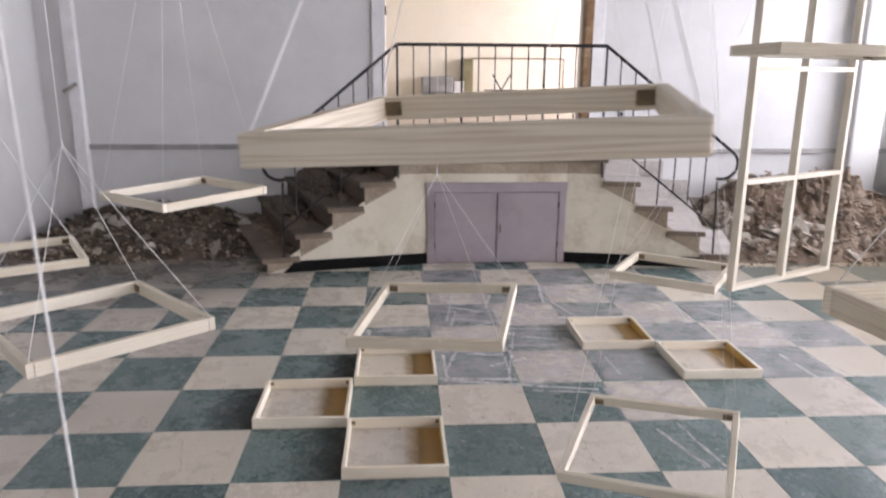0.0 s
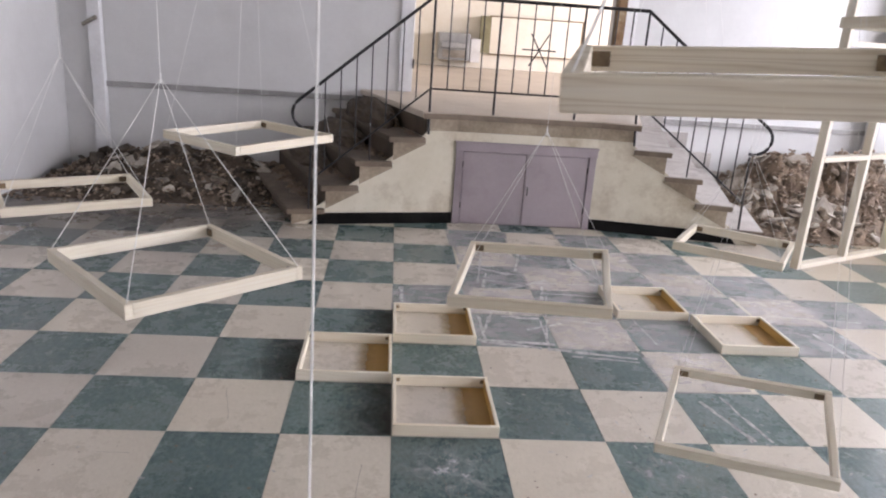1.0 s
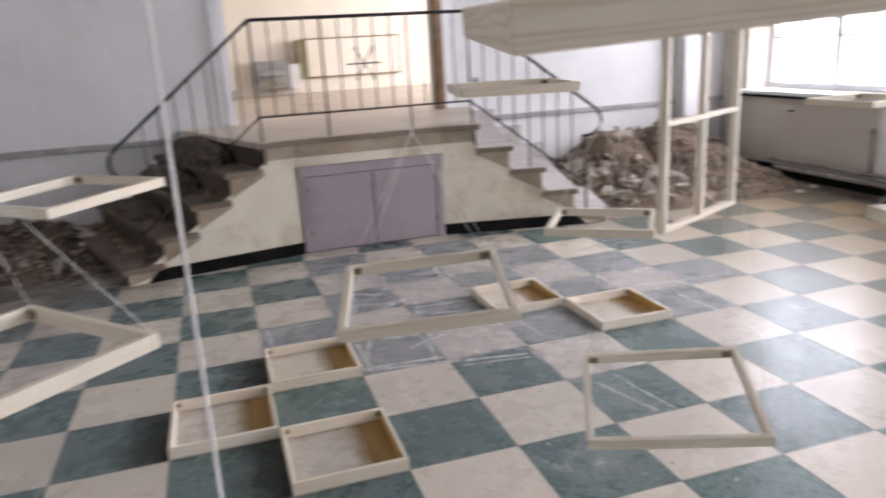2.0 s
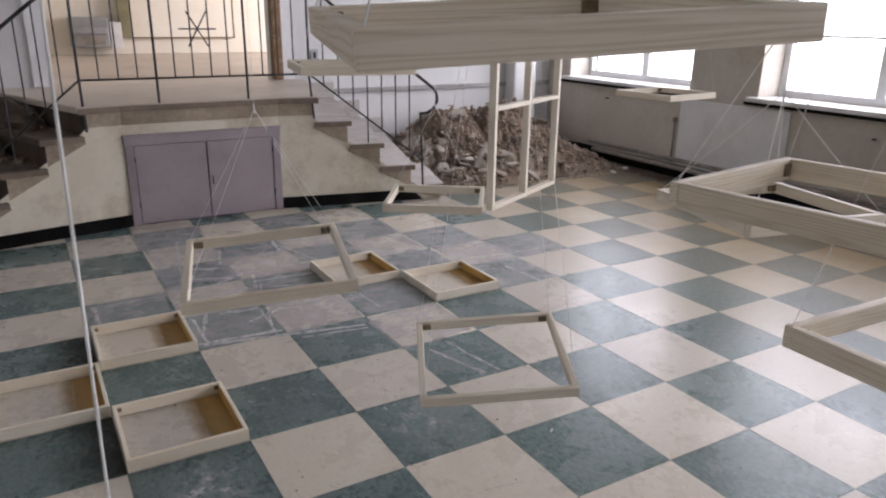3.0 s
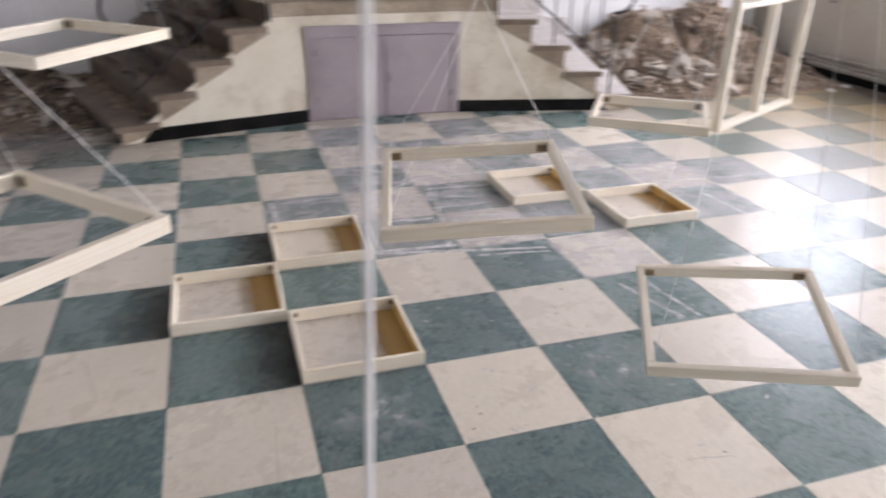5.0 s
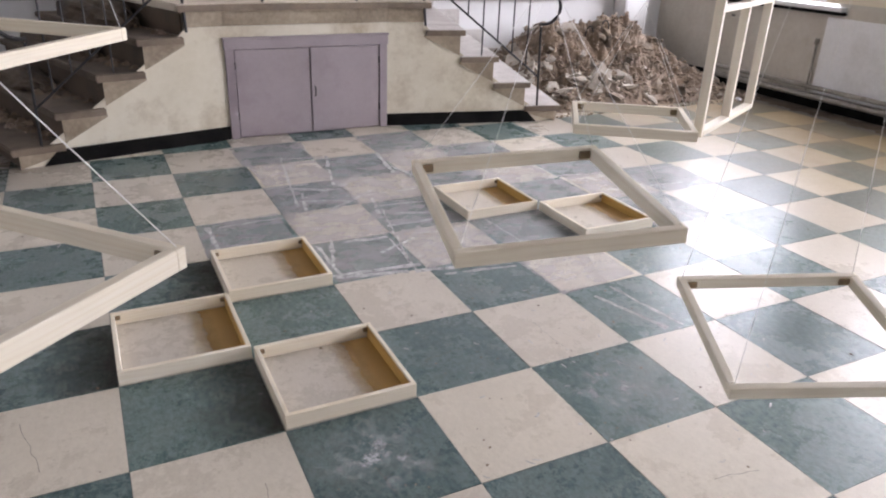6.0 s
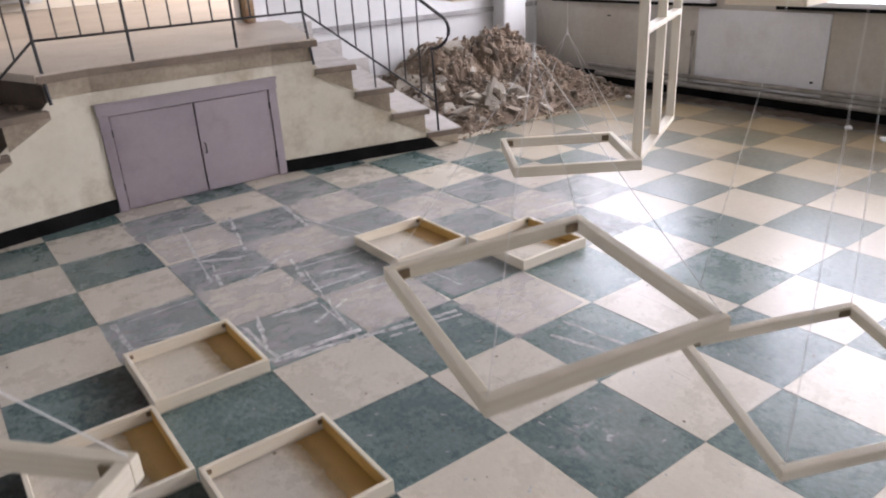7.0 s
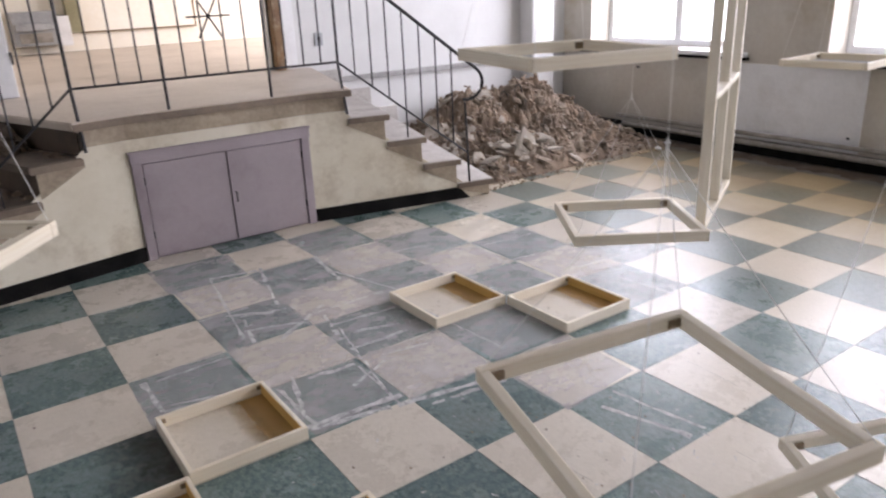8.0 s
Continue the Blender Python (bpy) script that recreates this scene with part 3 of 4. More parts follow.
for side in (-1, 1):
    x0 = PX[0] if side < 0 else PX[-1]

    def along(f, z):
        """A point of the flight's railing, f metres out from the landing post."""
        return Vector((x0 + side * f, RY - 0.27 * f + 0.01, z))
    curl = [along(0.0, RTOP)]
    for k in range(0, 12):
        a = math.radians(52 - k * 14)
        curl.append(along(0.955 + 0.13 * math.cos(a), 0.915 + 0.13 * math.sin(a)))
    part("handrail", tube(curl, 0.013), IRON, rail)
    part("bottom_bar", tube([along(0.0, RBAR), along(0.95, 0.37)], 0.008), IRON, rail)
    for k in range(1, 8):
        f = k * 0.12
        zb = RBAR - 0.805 * f
        if k == 4:
            zb = TREADS[1] + 0.002
        part("baluster", tube([along(f, zb), along(f, RTOP - 0.827 * f)], 0.006, 6), IRON, rail)
    part("post", tube([along(0.96, TREADS[3] + 0.002), along(0.94, 0.765)], 0.009), IRON, rail)


# ---- hanging frames and frames on the floor ----
def wooden_frame(name, at, w, d, h, t, label, group, material=PINE, blocks=True, knot=None, cord_top=None, bars=(), cord_r=0.0016, inner_shade=False):
    """Open rectangular frame of four boards, its middle at the origin, its foot at z = 0."""
    ob = thing(name, at, label, "wooden frame" if knot else "wooden tray", group)

    def board(length, place, nm="board"):
        b = part(nm, box(-length / 2, length / 2, -t / 2, t / 2, 0, h, bevel=0.0025), material, ob)
        b.matrix_local = place
        return b
    board(w, pose(0, -d / 2 + t / 2, 0))
    board(w, pose(0, d / 2 - t / 2, 0, 0, 0, 180))
    board(d - 2 * t - 0.001, pose(-w / 2 + t / 2, 0, 0, 0, 0, 90))
    board(d - 2 * t - 0.001, pose(w / 2 - t / 2, 0, 0, 0, 0, -90))
    for length, by in bars:
        board(length, pose(0, by, 0))
    if blocks:
        bw = 0.026 if knot else 0.019
        for sx in (-1, 1):
            for sy in (-1, 1):
                x, y = sx * (w / 2 - t), sy * (d / 2 - t)
                bl = part("corner_block", box(min(x, x - sx * bw), max(x, x - sx * bw), min(y, y - sy * 0.006), max(y, y - sy * 0.006), h * (0.2 if knot else 0.45), h * 0.8, bevel=0.002), BLOCK, ob, "small dark corner bracket")
    # added thin strip: the right board's inner shade painted as amber
    if inner_shade:
        b = part("inner_face", box(-(d - 2 * t) / 2 + 0.002, (d - 2 * t) / 2 - 0.002, -0.0012, 0.0012, 0.001, h - 0.006), AMBER_SHADE, ob, "inner face with its amber shade painted on")
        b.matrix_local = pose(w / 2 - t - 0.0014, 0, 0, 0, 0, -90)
    if knot:
        inv = at.inverted()
        k = inv @ Vector(knot)
        for sx in (-1, 1):
            for sy in (-1, 1):
                c = Vector((sx * (w / 2 - t * 0.5), sy * (d / 2 - t * 0.5), h))
                part("cord", tube([c, (c + k) / 2 + Vector((0, 0, -0.004)), k], cord_r, 6), CORD, ob)
        up = inv @ Vector(cord_top or (knot[0], knot[1], TOP))
        part("cord", tube([k, up], cord_r, 6), CORD, ob)
        part("knot", tube([k + Vector((0, 0, -0.012)), k, k + Vector((0, 0, 0.012))], max(cord_r * 2.6, 0.002), 6), CORD, ob)
    return ob


CORD_R = 0.0018
HANG = "hanging wooden frames"
THIN = 0.0007
wooden_frame("wooden_mobile", pose(0.373, -1.808, 1.6, 2.3, -3.4, -15.8), 0.446, 0.466, 0.036, 0.02, "large pale pine frame of wide planks hung level on white cords", HANG, PINE_BIG, knot=(0.4, -1.77, 2.35), cord_r=0.0012)
wooden_frame("wooden_mobile", pose(-0.595, 0.184, 1.174, 0.7, 0.7, -38.7), 0.412, 0.482, 0.032, 0.02, "small square pale pine frame hung on thin white cords", HANG, knot=(-0.58, 0.17, 2.4), cord_r=THIN)
wooden_frame("wooden_mobile", pose(-0.655, -0.634, 0.924, 0, 0, -48.2), 0.531, 0.506, 0.04, 0.02, "pale pine frame hung low from a knot of white cords", HANG, knot=(-0.65, -0.7, 1.47), cord_r=0.0012)
wooden_frame("wooden_mobile", pose(-1.202, 0.001, 0.958, 3.7, 0.2, 31.5), 0.477, 0.344, 0.032, 0.02, "pale pine frame hung on white cords near the rubble", HANG, knot=(-1.2, 0.0, 1.46), cord_r=0.001)
wooden_frame("wooden_mobile", pose(0.364, -0.733, 0.975, 4.1, -3.1, -14.1), 0.422, 0.427, 0.03, 0.018, "pale pine frame hung on four white cords over the trays", HANG, knot=(0.36, -0.72, 1.395), cord_r=0.0006)
wooden_frame("wooden_mobile", pose(0.944, -0.956, 0.664, 7.1, -4.0, -27.4), 0.429, 0.409, 0.028, 0.018, "tilted pale pine frame hung low over the tiles", HANG, knot=(0.95, -0.93, 2.2), cord_r=0.0005)
wooden_frame("wooden_mobile", pose(1.447, 0.262, 0.803, 0, 0, -34.6), 0.436, 0.399, 0.036, 0.02, "pale pine frame hung low beside the upright lattice", HANG, knot=(1.43, 0.25, 1.25), cord_r=0.0006)
wooden_frame("wooden_mobile", pose(0.965, 0.1, 1.415, 0, 0, -12.3), 0.42, 0.42, 0.032, 0.02, "pale pine frame hung level at eye height", HANG, knot=(0.965, 0.1, 2.4), cord_r=THIN)
wooden_frame("wooden_mobile", pose(2.95, 0.35, 1.21, 0, 0, 4), 0.38, 0.38, 0.03, 0.018, "small pale pine frame hung before the windows", HANG, knot=(2.95, 0.35, 2.4), cord_r=THIN)
wooden_frame("wooden_mobile", pose(1.33, -1.67, 1.235, 0, 0, 8), 0.5, 0.5, 0.053, 0.022, "large pale pine frame hung above a smaller one", HANG, PINE_BIG, knot=(1.38, -1.62, 1.9), cord_r=0.0012)
wooden_frame("wooden_mobile", pose(1.58, -1.32, 1.12, 0, 0, -13), 0.42, 0.4, 0.032, 0.02, "pale pine frame hung from a knot of white cords", HANG, knot=(1.62, -1.3, 1.44), cord_r=0.0012)
wooden_frame("wooden_mobile", pose(1.45, -1.93, 0.95, 0, 0, -2), 0.5, 0.5, 0.05, 0.022, "pale pine frame with dark stained corners hung low", HANG, PINE_BIG, knot=(1.45, -1.93, 2.3), cord_r=THIN)
wooden_frame("wooden_mobile", pose(1.53, -0.58, 1.715, 0, 1.5, -6), 0.46, 0.4, 0.032, 0.02, "pale pine frame hung high before the lattice", HANG, knot=(1.53, -0.58, 2.5), cord_r=THIN)

# upright lattice of two bays
lat = thing("hanging_lattice", pose(1.93, 0.247, 0.782, 0, 0, 27.2), "tall upright pale pine lattice of open bays hung on cords", "wooden lattice", HANG)
for x in (-0.33, 0, 0.33):
    b = part("post", box(-0.68, 0.68, -0.017, 0.017, -0.011, 0.011, bevel=0.002), PINE, lat)
    b.matrix_local = pose(x, 0, 0.68, 0, 90, 0)
for k in range(4):
    for x in (-0.165, 0.165):
        b = part("rung", box(-0.153, 0.153, -0.018, 0.018, -0.01, 0.01, bevel=0.002), PINE, lat)
        b.matrix_local = pose(x, 0, 0.011 + k * 0.445)
for x in (-0.33, 0.33):
    part("cord", tube([(x, 0, 1.36), (x * 0.9, 0, TOP - 0.79)], CORD_R, 6), CORD, lat)

S = 0.4572
for i, j in ((0, 0), (-1, 1), (0, 2), (3, 3), (4, 2)):
    wooden_frame("wooden_tray", pose((i + 0.5) * S, (j + 0.5) * S, 0.002), S - 0.006, S - 0.006, 0.052, 0.016, "open pale pine tray frame lying on a cream floor tile", "trays on the floor", inner_shade=True)

tagged(link("hanging_string", tube([(-0.095, -2.131, TOP), (-0.123, -1.957, 1.6), (-0.142, -1.843, 0.02)], 0.0016, 6), CORD), "long white cotton cord hanging from the ceiling", "cord")


# ---- heaps of rubble ----
def chunk_mesh(seed, kind):
    rnd = random.Random(seed)
    bm = bmesh.new()
    bmesh.ops.create_icosphere(bm, subdivisions=1, radius=0.5)
    sx, sy, sz = {"block": (1, 0.8, 0.6), "slab": (1, 0.75, 0.2), "stick": (1, 0.14, 0.1)}[kind]
    for v in bm.verts:
        f = rnd.uniform(0.7, 1.25)
        v.co = Vector((max(-0.42, min(0.42, v.co.x * f)) * sx, max(-0.4, min(0.4, v.co.y * f)) * sy, max(-0.36, min(0.36, v.co.z * f)) * sz))
    me = bpy.data.meshes.new("chunk")
    bm.to_mesh(me)
    bm.free()
    return me


def chunk_set(body, plates):
    made = []
    for kind, n in (("block", 10), ("slab", 6), ("slab", 4), ("stick", 2)):
        for k in range(n):
            me = chunk_mesh(k * 7 + len(kind), kind)
            me.materials.append(plates if kind == "slab" and n == 6 else body)
            made.append((kind, me))
    return made


PALE_SET, SHADED_SET = chunk_set(CHUNK, PLASTER), chunk_set(SHADED_CHUNK, PLASTER)


def heap(label, x0, x1, y0, y1, height, chunks, shards, seed, peak=0.5, slabs=6, wires=0, rubble=PALE_SET, soil=EARTH):
    rnd = random.Random(seed)
    ob = thing("rubble_heap", pose((x0 + x1) / 2, (y0 + y1) / 2, 0), label, "rubble heap", "heaps of rubble")
    cx, cy = (x0 + x1) / 2, (y0 + y1) / 2

    def z_at(x, y):
        u, v = (x - x0) / (x1 - x0), (y - y0) / (y1 - y0)
        e = 1.0 - ((u - peak) / (peak if u < peak else 1 - peak)) ** 2
        f = min(1.0, max(0.0, v) ** 0.75 * 1.25)
        wob = 0.72 + 0.45 * noise.noise(Vector((x * 1.9, y * 1.9, seed))) + 0.3 * noise.noise(Vector((x * 5, y * 5, seed + 3))) + 0.28 * abs(noise.noise(Vector((x * 9, y * 9, seed)))) + 0.1 * abs(noise.noise(Vector((x * 24, y * 24, seed)))) - 0.06
        return max(0.0, height * max(0.0, e) ** 0.7 * f * wob)
    bm = bmesh.new()
    nx, ny = 130, 84
    grid = []
    for a in range(nx + 1):
        row = []
        for b in range(ny + 1):
            x, y = x0 + (x1 - x0) * a / nx, y0 + (y1 - y0) * b / ny
            row.append(bm.verts.new((x - cx, y - cy, z_at(x, y) - 0.012)))
        grid.append(row)
    for a in range(nx):
        for b in range(ny):
            bm.faces.new((grid[a][b], grid[a + 1][b], grid[a + 1][b + 1], grid[a][b + 1]))
    tagged(part("earth", bm, soil, ob, "loose brown earth and dust"), kind="stuff")
    for k in range(chunks):
        kind, me = rnd.choice(rubble[:10] + rubble[14:])
        for _ in range(30):
            x, y = rnd.uniform(x0, x1), y0 + (y1 - y0) * rnd.random() ** 0.9
            z = z_at(x, y)
            if z > 0.02 or rnd.random() < 0.12:
                break
        size = rnd.uniform(0.06, 0.2) * (1.4 if kind != "block" else 1.0) * (1 if z > 0.05 else 0.5)
        size = min(size, 0.34)
        if k < slabs:
            kind, me = rubble[10 + k % 6]
            size = rnd.uniform(0.1, 0.26) if k % 3 else rnd.uniform(0.26, 0.44)
            x = x0 + (x1 - x0) * rnd.uniform(0.1, 0.42)
            y = y0 + (y1 - y0) * rnd.uniform(0.1, 0.75)
            z = z_at(x, y) - 0.01
        y = min(y, BY - 0.55 * size)
        o = new("chunk", me)
        o.parent = ob
        o.location = (x - cx, y - cy, z - size * (0.02 if kind == "slab" else 0.1))
        turn = rnd.uniform(0, 6.28)
        if kind == "block":
            lay = Euler((rnd.uniform(0, 6.28), rnd.uniform(-1.5, 1.5), turn)).to_matrix()
        else:
            slope = Vector((z_at(x - 0.08, y) - z_at(x + 0.08, y), z_at(x, y - 0.08) - z_at(x, y + 0.08), 0.22)).normalized()
            lean = Euler((rnd.gauss(0, 0.3), rnd.gauss(0, 0.3), 0)).to_matrix()
            lay = Vector((0, 0, 1)).rotation_difference(slope).to_matrix() @ lean @ Matrix.Rotation(turn, 3, "Z")
        o.rotation_euler = lay.to_euler()
        o.scale = (size, size * rnd.uniform(0.7, 1.1), size * rnd.uniform(0.7, 1.2))
    verts, faces = [], []
    for k in range(shards):
        x, y = rnd.uniform(x0 - 0.12, x1 + 0.05), y0 - 0.12 + (y1 - y0 + 0.08) * rnd.random()
        x = min(max(x, LX + 0.03), RX - 0.16)
        z = z_at(x, y) if x0 < x < x1 and y > y0 else 0.0
        r = rnd.uniform(0.006, 0.026) if z > 0 else rnd.uniform(0.004, 0.016)
        m = Matrix.Translation((x - cx, min(y, BY - 0.05) - cy, z + r * 0.25)) @ Euler((rnd.uniform(-0.8, 0.8), rnd.uniform(-0.8, 0.8), rnd.uniform(0, 6.3))).to_matrix().to_4x4()
        base = len(verts)
        h = r * rnd.uniform(0.15, 0.5)
        for sx, sy, sz in ((-1, -1, -1), (1, -0.8, -1), (0.9, 1, -1), (-0.8, 0.9, -1), (-0.8, -0.7, 1), (0.8, -0.6, 1), (0.6, 0.8, 1), (-0.7, 0.6, 1)):
            verts.append(m @ Vector((sx * r * rnd.uniform(0.6, 1.3), sy * r * rnd.uniform(0.4, 0.9), sz * h)))
        faces += [[base + q for q in f] for f in ((0, 3, 2, 1), (4, 5, 6, 7), (0, 1, 5, 4), (1, 2, 6, 5), (2, 3, 7, 6), (3, 0, 4, 7))]
    me = bpy.data.meshes.new("shards")
    me.from_pydata(verts, [], faces)
    me.materials.append(SHARD)
    sh = new("shard_debris", me)
    sh.parent = ob
    tagged(sh, "small broken plaster and brick fragments", kind="stuff")
    # thin bent wires sticking out of the top
    for k in range(wires):
        wx, wy = x0 + (x1 - x0) * (0.46 + 0.07 * k), y0 + (y1 - y0) * 0.62
        wz = z_at(wx, wy)
        loop = [(wx - cx + 0.05 * math.cos(a) + 0.02 * k, wy - cy, wz + 0.04 + 0.1 * math.sin(a)) for a in (math.radians(-40 + 28 * q) for q in range(9))]
        part("bent_wire", tube(loop, 0.006, 6), IRON, ob, "thin bent dark wire")
    return ob


# the left heap's shade is part of its rubble and soil colours
heap("long low heap of broken plaster and dark rubble along the wall, dim light in its colours", -3.33, -1.1, 3.6, 5.02, 0.34, 250, 1000, 3, 0.5, 9, rubble=SHADED_SET, soil=SHADED_EARTH)
heap("tall heap of brown rubble and plaster in the corner", 3.2, 5.68, 3.3, 5.02, 0.7, 230, 2600, 11, 0.53, 46, 2)

# ---- things in the room beyond ----
unit = thing("wall_cooler", pose(0.95, 10.35, 1.08), "grey metal drinking fountain box on the far wall", "drinking fountain")
part("body", box(-0.27, 0.27, -0.2, 0.23, 0, 0.45, bevel=0.02), GREY, unit)
part("basin", box(-0.24, 0.24, -0.26, -0.201, 0.2, 0.3, bevel=0.015), GREY, unit)
part("grille", box(-0.2, 0.2, -0.215, -0.202, 0.04, 0.17, bevel=0.004), PIPE, unit)
tagged(link("waste_box", box(1.25, 1.42, 10.3, 10.55, LAND + 0.1, LAND + 0.5, bevel=0.01), WHITE), "small white box below the cabinet", "box")
cab = thing("wall_cabinet", pose(1.5, 10.4, 1.22), "olive cabinet door standing open beside a pale board", "cabinet")
part("door", box(-0.09, 0.09, -0.02, 0.0, 0, 0.62, bevel=0.004), OLIVE, cab)
part("body", box(-0.08, 0.08, 0.0, 0.19, 0.0, 0.62, bevel=0.004), OLIVE, cab)
board = thing("display_board", pose(2.42, 10.56, 1.22), "wide pale board with a thin dark rim on the far wall", "board")
part("panel", box(-0.82, 0.82, -0.012, 0.03, 0, 0.62), YELLOW, board)
part("rim", box(-0.84, 0.84, -0.02, 0.03, 0.621, 0.64), BLOCK, board)
part("rim", box(-0.84, 0.84, -0.02, 0.03, -0.02, -0.001), BLOCK, board)
part("rim", box(0.821, 0.84, -0.02, 0.03, 0.0, 0.62), BLOCK, board)

# ---- small fixtures ----
for z in (1.2, 2.2):
    tagged(link("hinge", tube([(OX0 + 0.026, BY - 0.034, z), (OX0 + 0.026, BY - 0.034, z + 0.09)], 0.008), IRON), "dark iron door hinge on the white jamb", "hinge")
sw = thing("wall_socket", pose(2.66, BY - 0.002, 1.2), "small grey electric socket on the white wall", "socket")
part("plate", box(-0.04, 0.04, -0.012, 0, -0.06, 0.06, bevel=0.004), GREY, sw)
part("slot", box(-0.012, 0.012, -0.015, -0.0125, -0.03, 0.03), BLACK, sw)
tagged(link("pipe_stub", tube([(LX + 0.26, BY - 0.11, 1.42), (LX + 0.4, BY - 0.12, 1.5)], 0.02), PIPE), "short dark pipe stub on the wall strip", "pipe")
for y, z in ((3.9, 0.72), (0.75, 0.7), (1.62, 0.26)):
    tagged(link("wall_hook", tube([(RX - 0.003, y, z), (RX - 0.04, y, z + 0.005)], 0.01), IRON), "short dark bolt stub in the window wall", "bolt")
valve = thing("riser_pipe", pose(RX - 0.03, 2.84, 0.0), "thin painted pipe with a valve beside the wall panel", "pipe")
part("pipe", tube([(0, 0, 0.15), (0, 0, 0.58)], 0.011), PIPE, valve)
part("valve", tube([(0, 0, 0.582), (-0.004, 0, 0.6), (0, 0, 0.63)], 0.022), PIPE, valve, "dusty round valve")
for k, (x, y) in enumerate(((5.35, 3.2), (5.5, 1.1), (5.3, 0.75), (5.62, 3.3))):
    bm = bmesh.new()
    bmesh.ops.create_icosphere(bm, subdivisions=2, radius=0.03)
    for v in bm.verts:
        v.co *= 1 + 0.6 * noise.noise(v.co * 30 + Vector((k, 0, 0)))
        v.co.z = max(v.co.z * 0.6, -0.02)
    o = tagged(link("paper_scrap", bm, WHITE), "crumpled white scrap on the dirty floor", "paper scrap", "paper scraps")
    o.location = (x, y, 0.02)

# ---- glue marks on the tiles ----
rnd = random.Random(5)
verts, faces = [], []


def streak(x0, y0, x1, y1, w):
    n = max(3, int(math.hypot(x1 - x0, y1 - y0) / 0.03))
    dx, dy = x1 - x0, y1 - y0
    l = math.hypot(dx, dy)
    nx, ny = -dy / l, dx / l
    prev = None
    for k in range(n + 1):
        f = k / n
        ww = w * (0.25 + 0.9 * abs(noise.noise(Vector((x0 * 7 + f * l * 9, y0 * 5, 1.3)))) + 0.15)
        px, py = x0 + dx * f + nx * rnd.gauss(0, 0.0025), y0 + dy * f + ny * rnd.gauss(0, 0.0025)
        cur = len(verts)
        verts.extend([(px + nx * ww, py + ny * ww, 0.0021), (px - nx * ww, py - ny * ww, 0.0021)])
        if prev is not None and rnd.random() > 0.025:
            faces.append((prev, prev + 1, cur + 1, cur))
        prev = cur


GLUE = []
GLUE += [(0.65, 2.17, 0.98, 2.08), (0.65, 2.12, 0.59, 1.8), (1.36, 2.74, 1.31, 2.29), (0.11, 1.76, 0.45, 1.77), (0.05, 1.78, 0.06, 1.48), (0.1, 1.51, 0.31, 1.45), (0.6, 1.4, 0.51, 1.07), (0.49, 0.97, 1.32, 0.81), (0.88, 1.29, 0.86, 0.89), (1.03, 1.62, 1.26, 1.55), (1.02, 1.32, 1.25, 1.27), (0.51, 1.34, 0.52, 0.95)]
GLUE += [(0.7, 2.82, 0.98, 2.76), (0.7, 2.8, 0.57, 1.91), (0.06, 1.48, 0.15, 1.46), (1.0, 1.71, 0.86, 0.99), (0.75, 1.14, 1.0, 1.26), (0.65, 1.34, 0.91, 1.32), (0.99, 1.76, 1.35, 1.73), (0.93, 1.46, 1.25, 1.46), (0.45, 2.26, 0.73, 2.26), (1.01, 2.79, 0.87, 2.19), (0.72, 1.78, 1.06, 2.02), (2.74, 1.33, 2.98, 1.31)]
GLUE += [(2.56, 1.25, 2.6, 0.89), (2.72, 1.23, 2.82, 0.91), (0.96, 0.82, 1.32, 0.77), (0.47, 0.99, 0.9, 0.96), (1.6, 0.42, 1.67, 0.02), (1.48, 0.37, 1.59, 0.02), (0.98, 1.95, 1.41, 1.96), (1.01, 1.89, 0.94, 1.58), (0.59, 2.23, 0.81, 2.11), (0.6, 1.99, 0.89, 1.89)]
for k, m in enumerate(GLUE):
    streak(*m, 0.008 + 0.012 * ((k * 7) % 5) / 4)
for m in ((1.32, 2.5, 1.5, 1.9, 0.008), (1.45, 1.6, 1.5, 1.0, 0.008), (2.0, 1.9, 2.5, 1.82, 0.008), (2.1, 2.2, 2.7, 2.15, 0.008), (2.3, 2.35, 2.2, 1.7, 0.008), (2.5, 1.5, 3.0, 1.45, 0.01), (2.6, 2.6, 3.3, 2.5, 0.008), (1.6, 2.5, 2.0, 2.45, 0.007)):
    streak(*m)
for k in range(160):
    x, y = rnd.choice(((rnd.gauss(1.15, 0.3), rnd.gauss(-0.1, 0.35)), (rnd.uniform(-1.6, 2.8), rnd.uniform(-1.4, 2.9)), (rnd.gauss(-0.7, 0.3), rnd.gauss(-1.0, 0.3))))
    a, l = rnd.uniform(0, 3.14), rnd.uniform(0.006, 0.035)
    streak(x, y, x + l * math.cos(a), y + l * math.sin(a), rnd.uniform(0.002, 0.006))
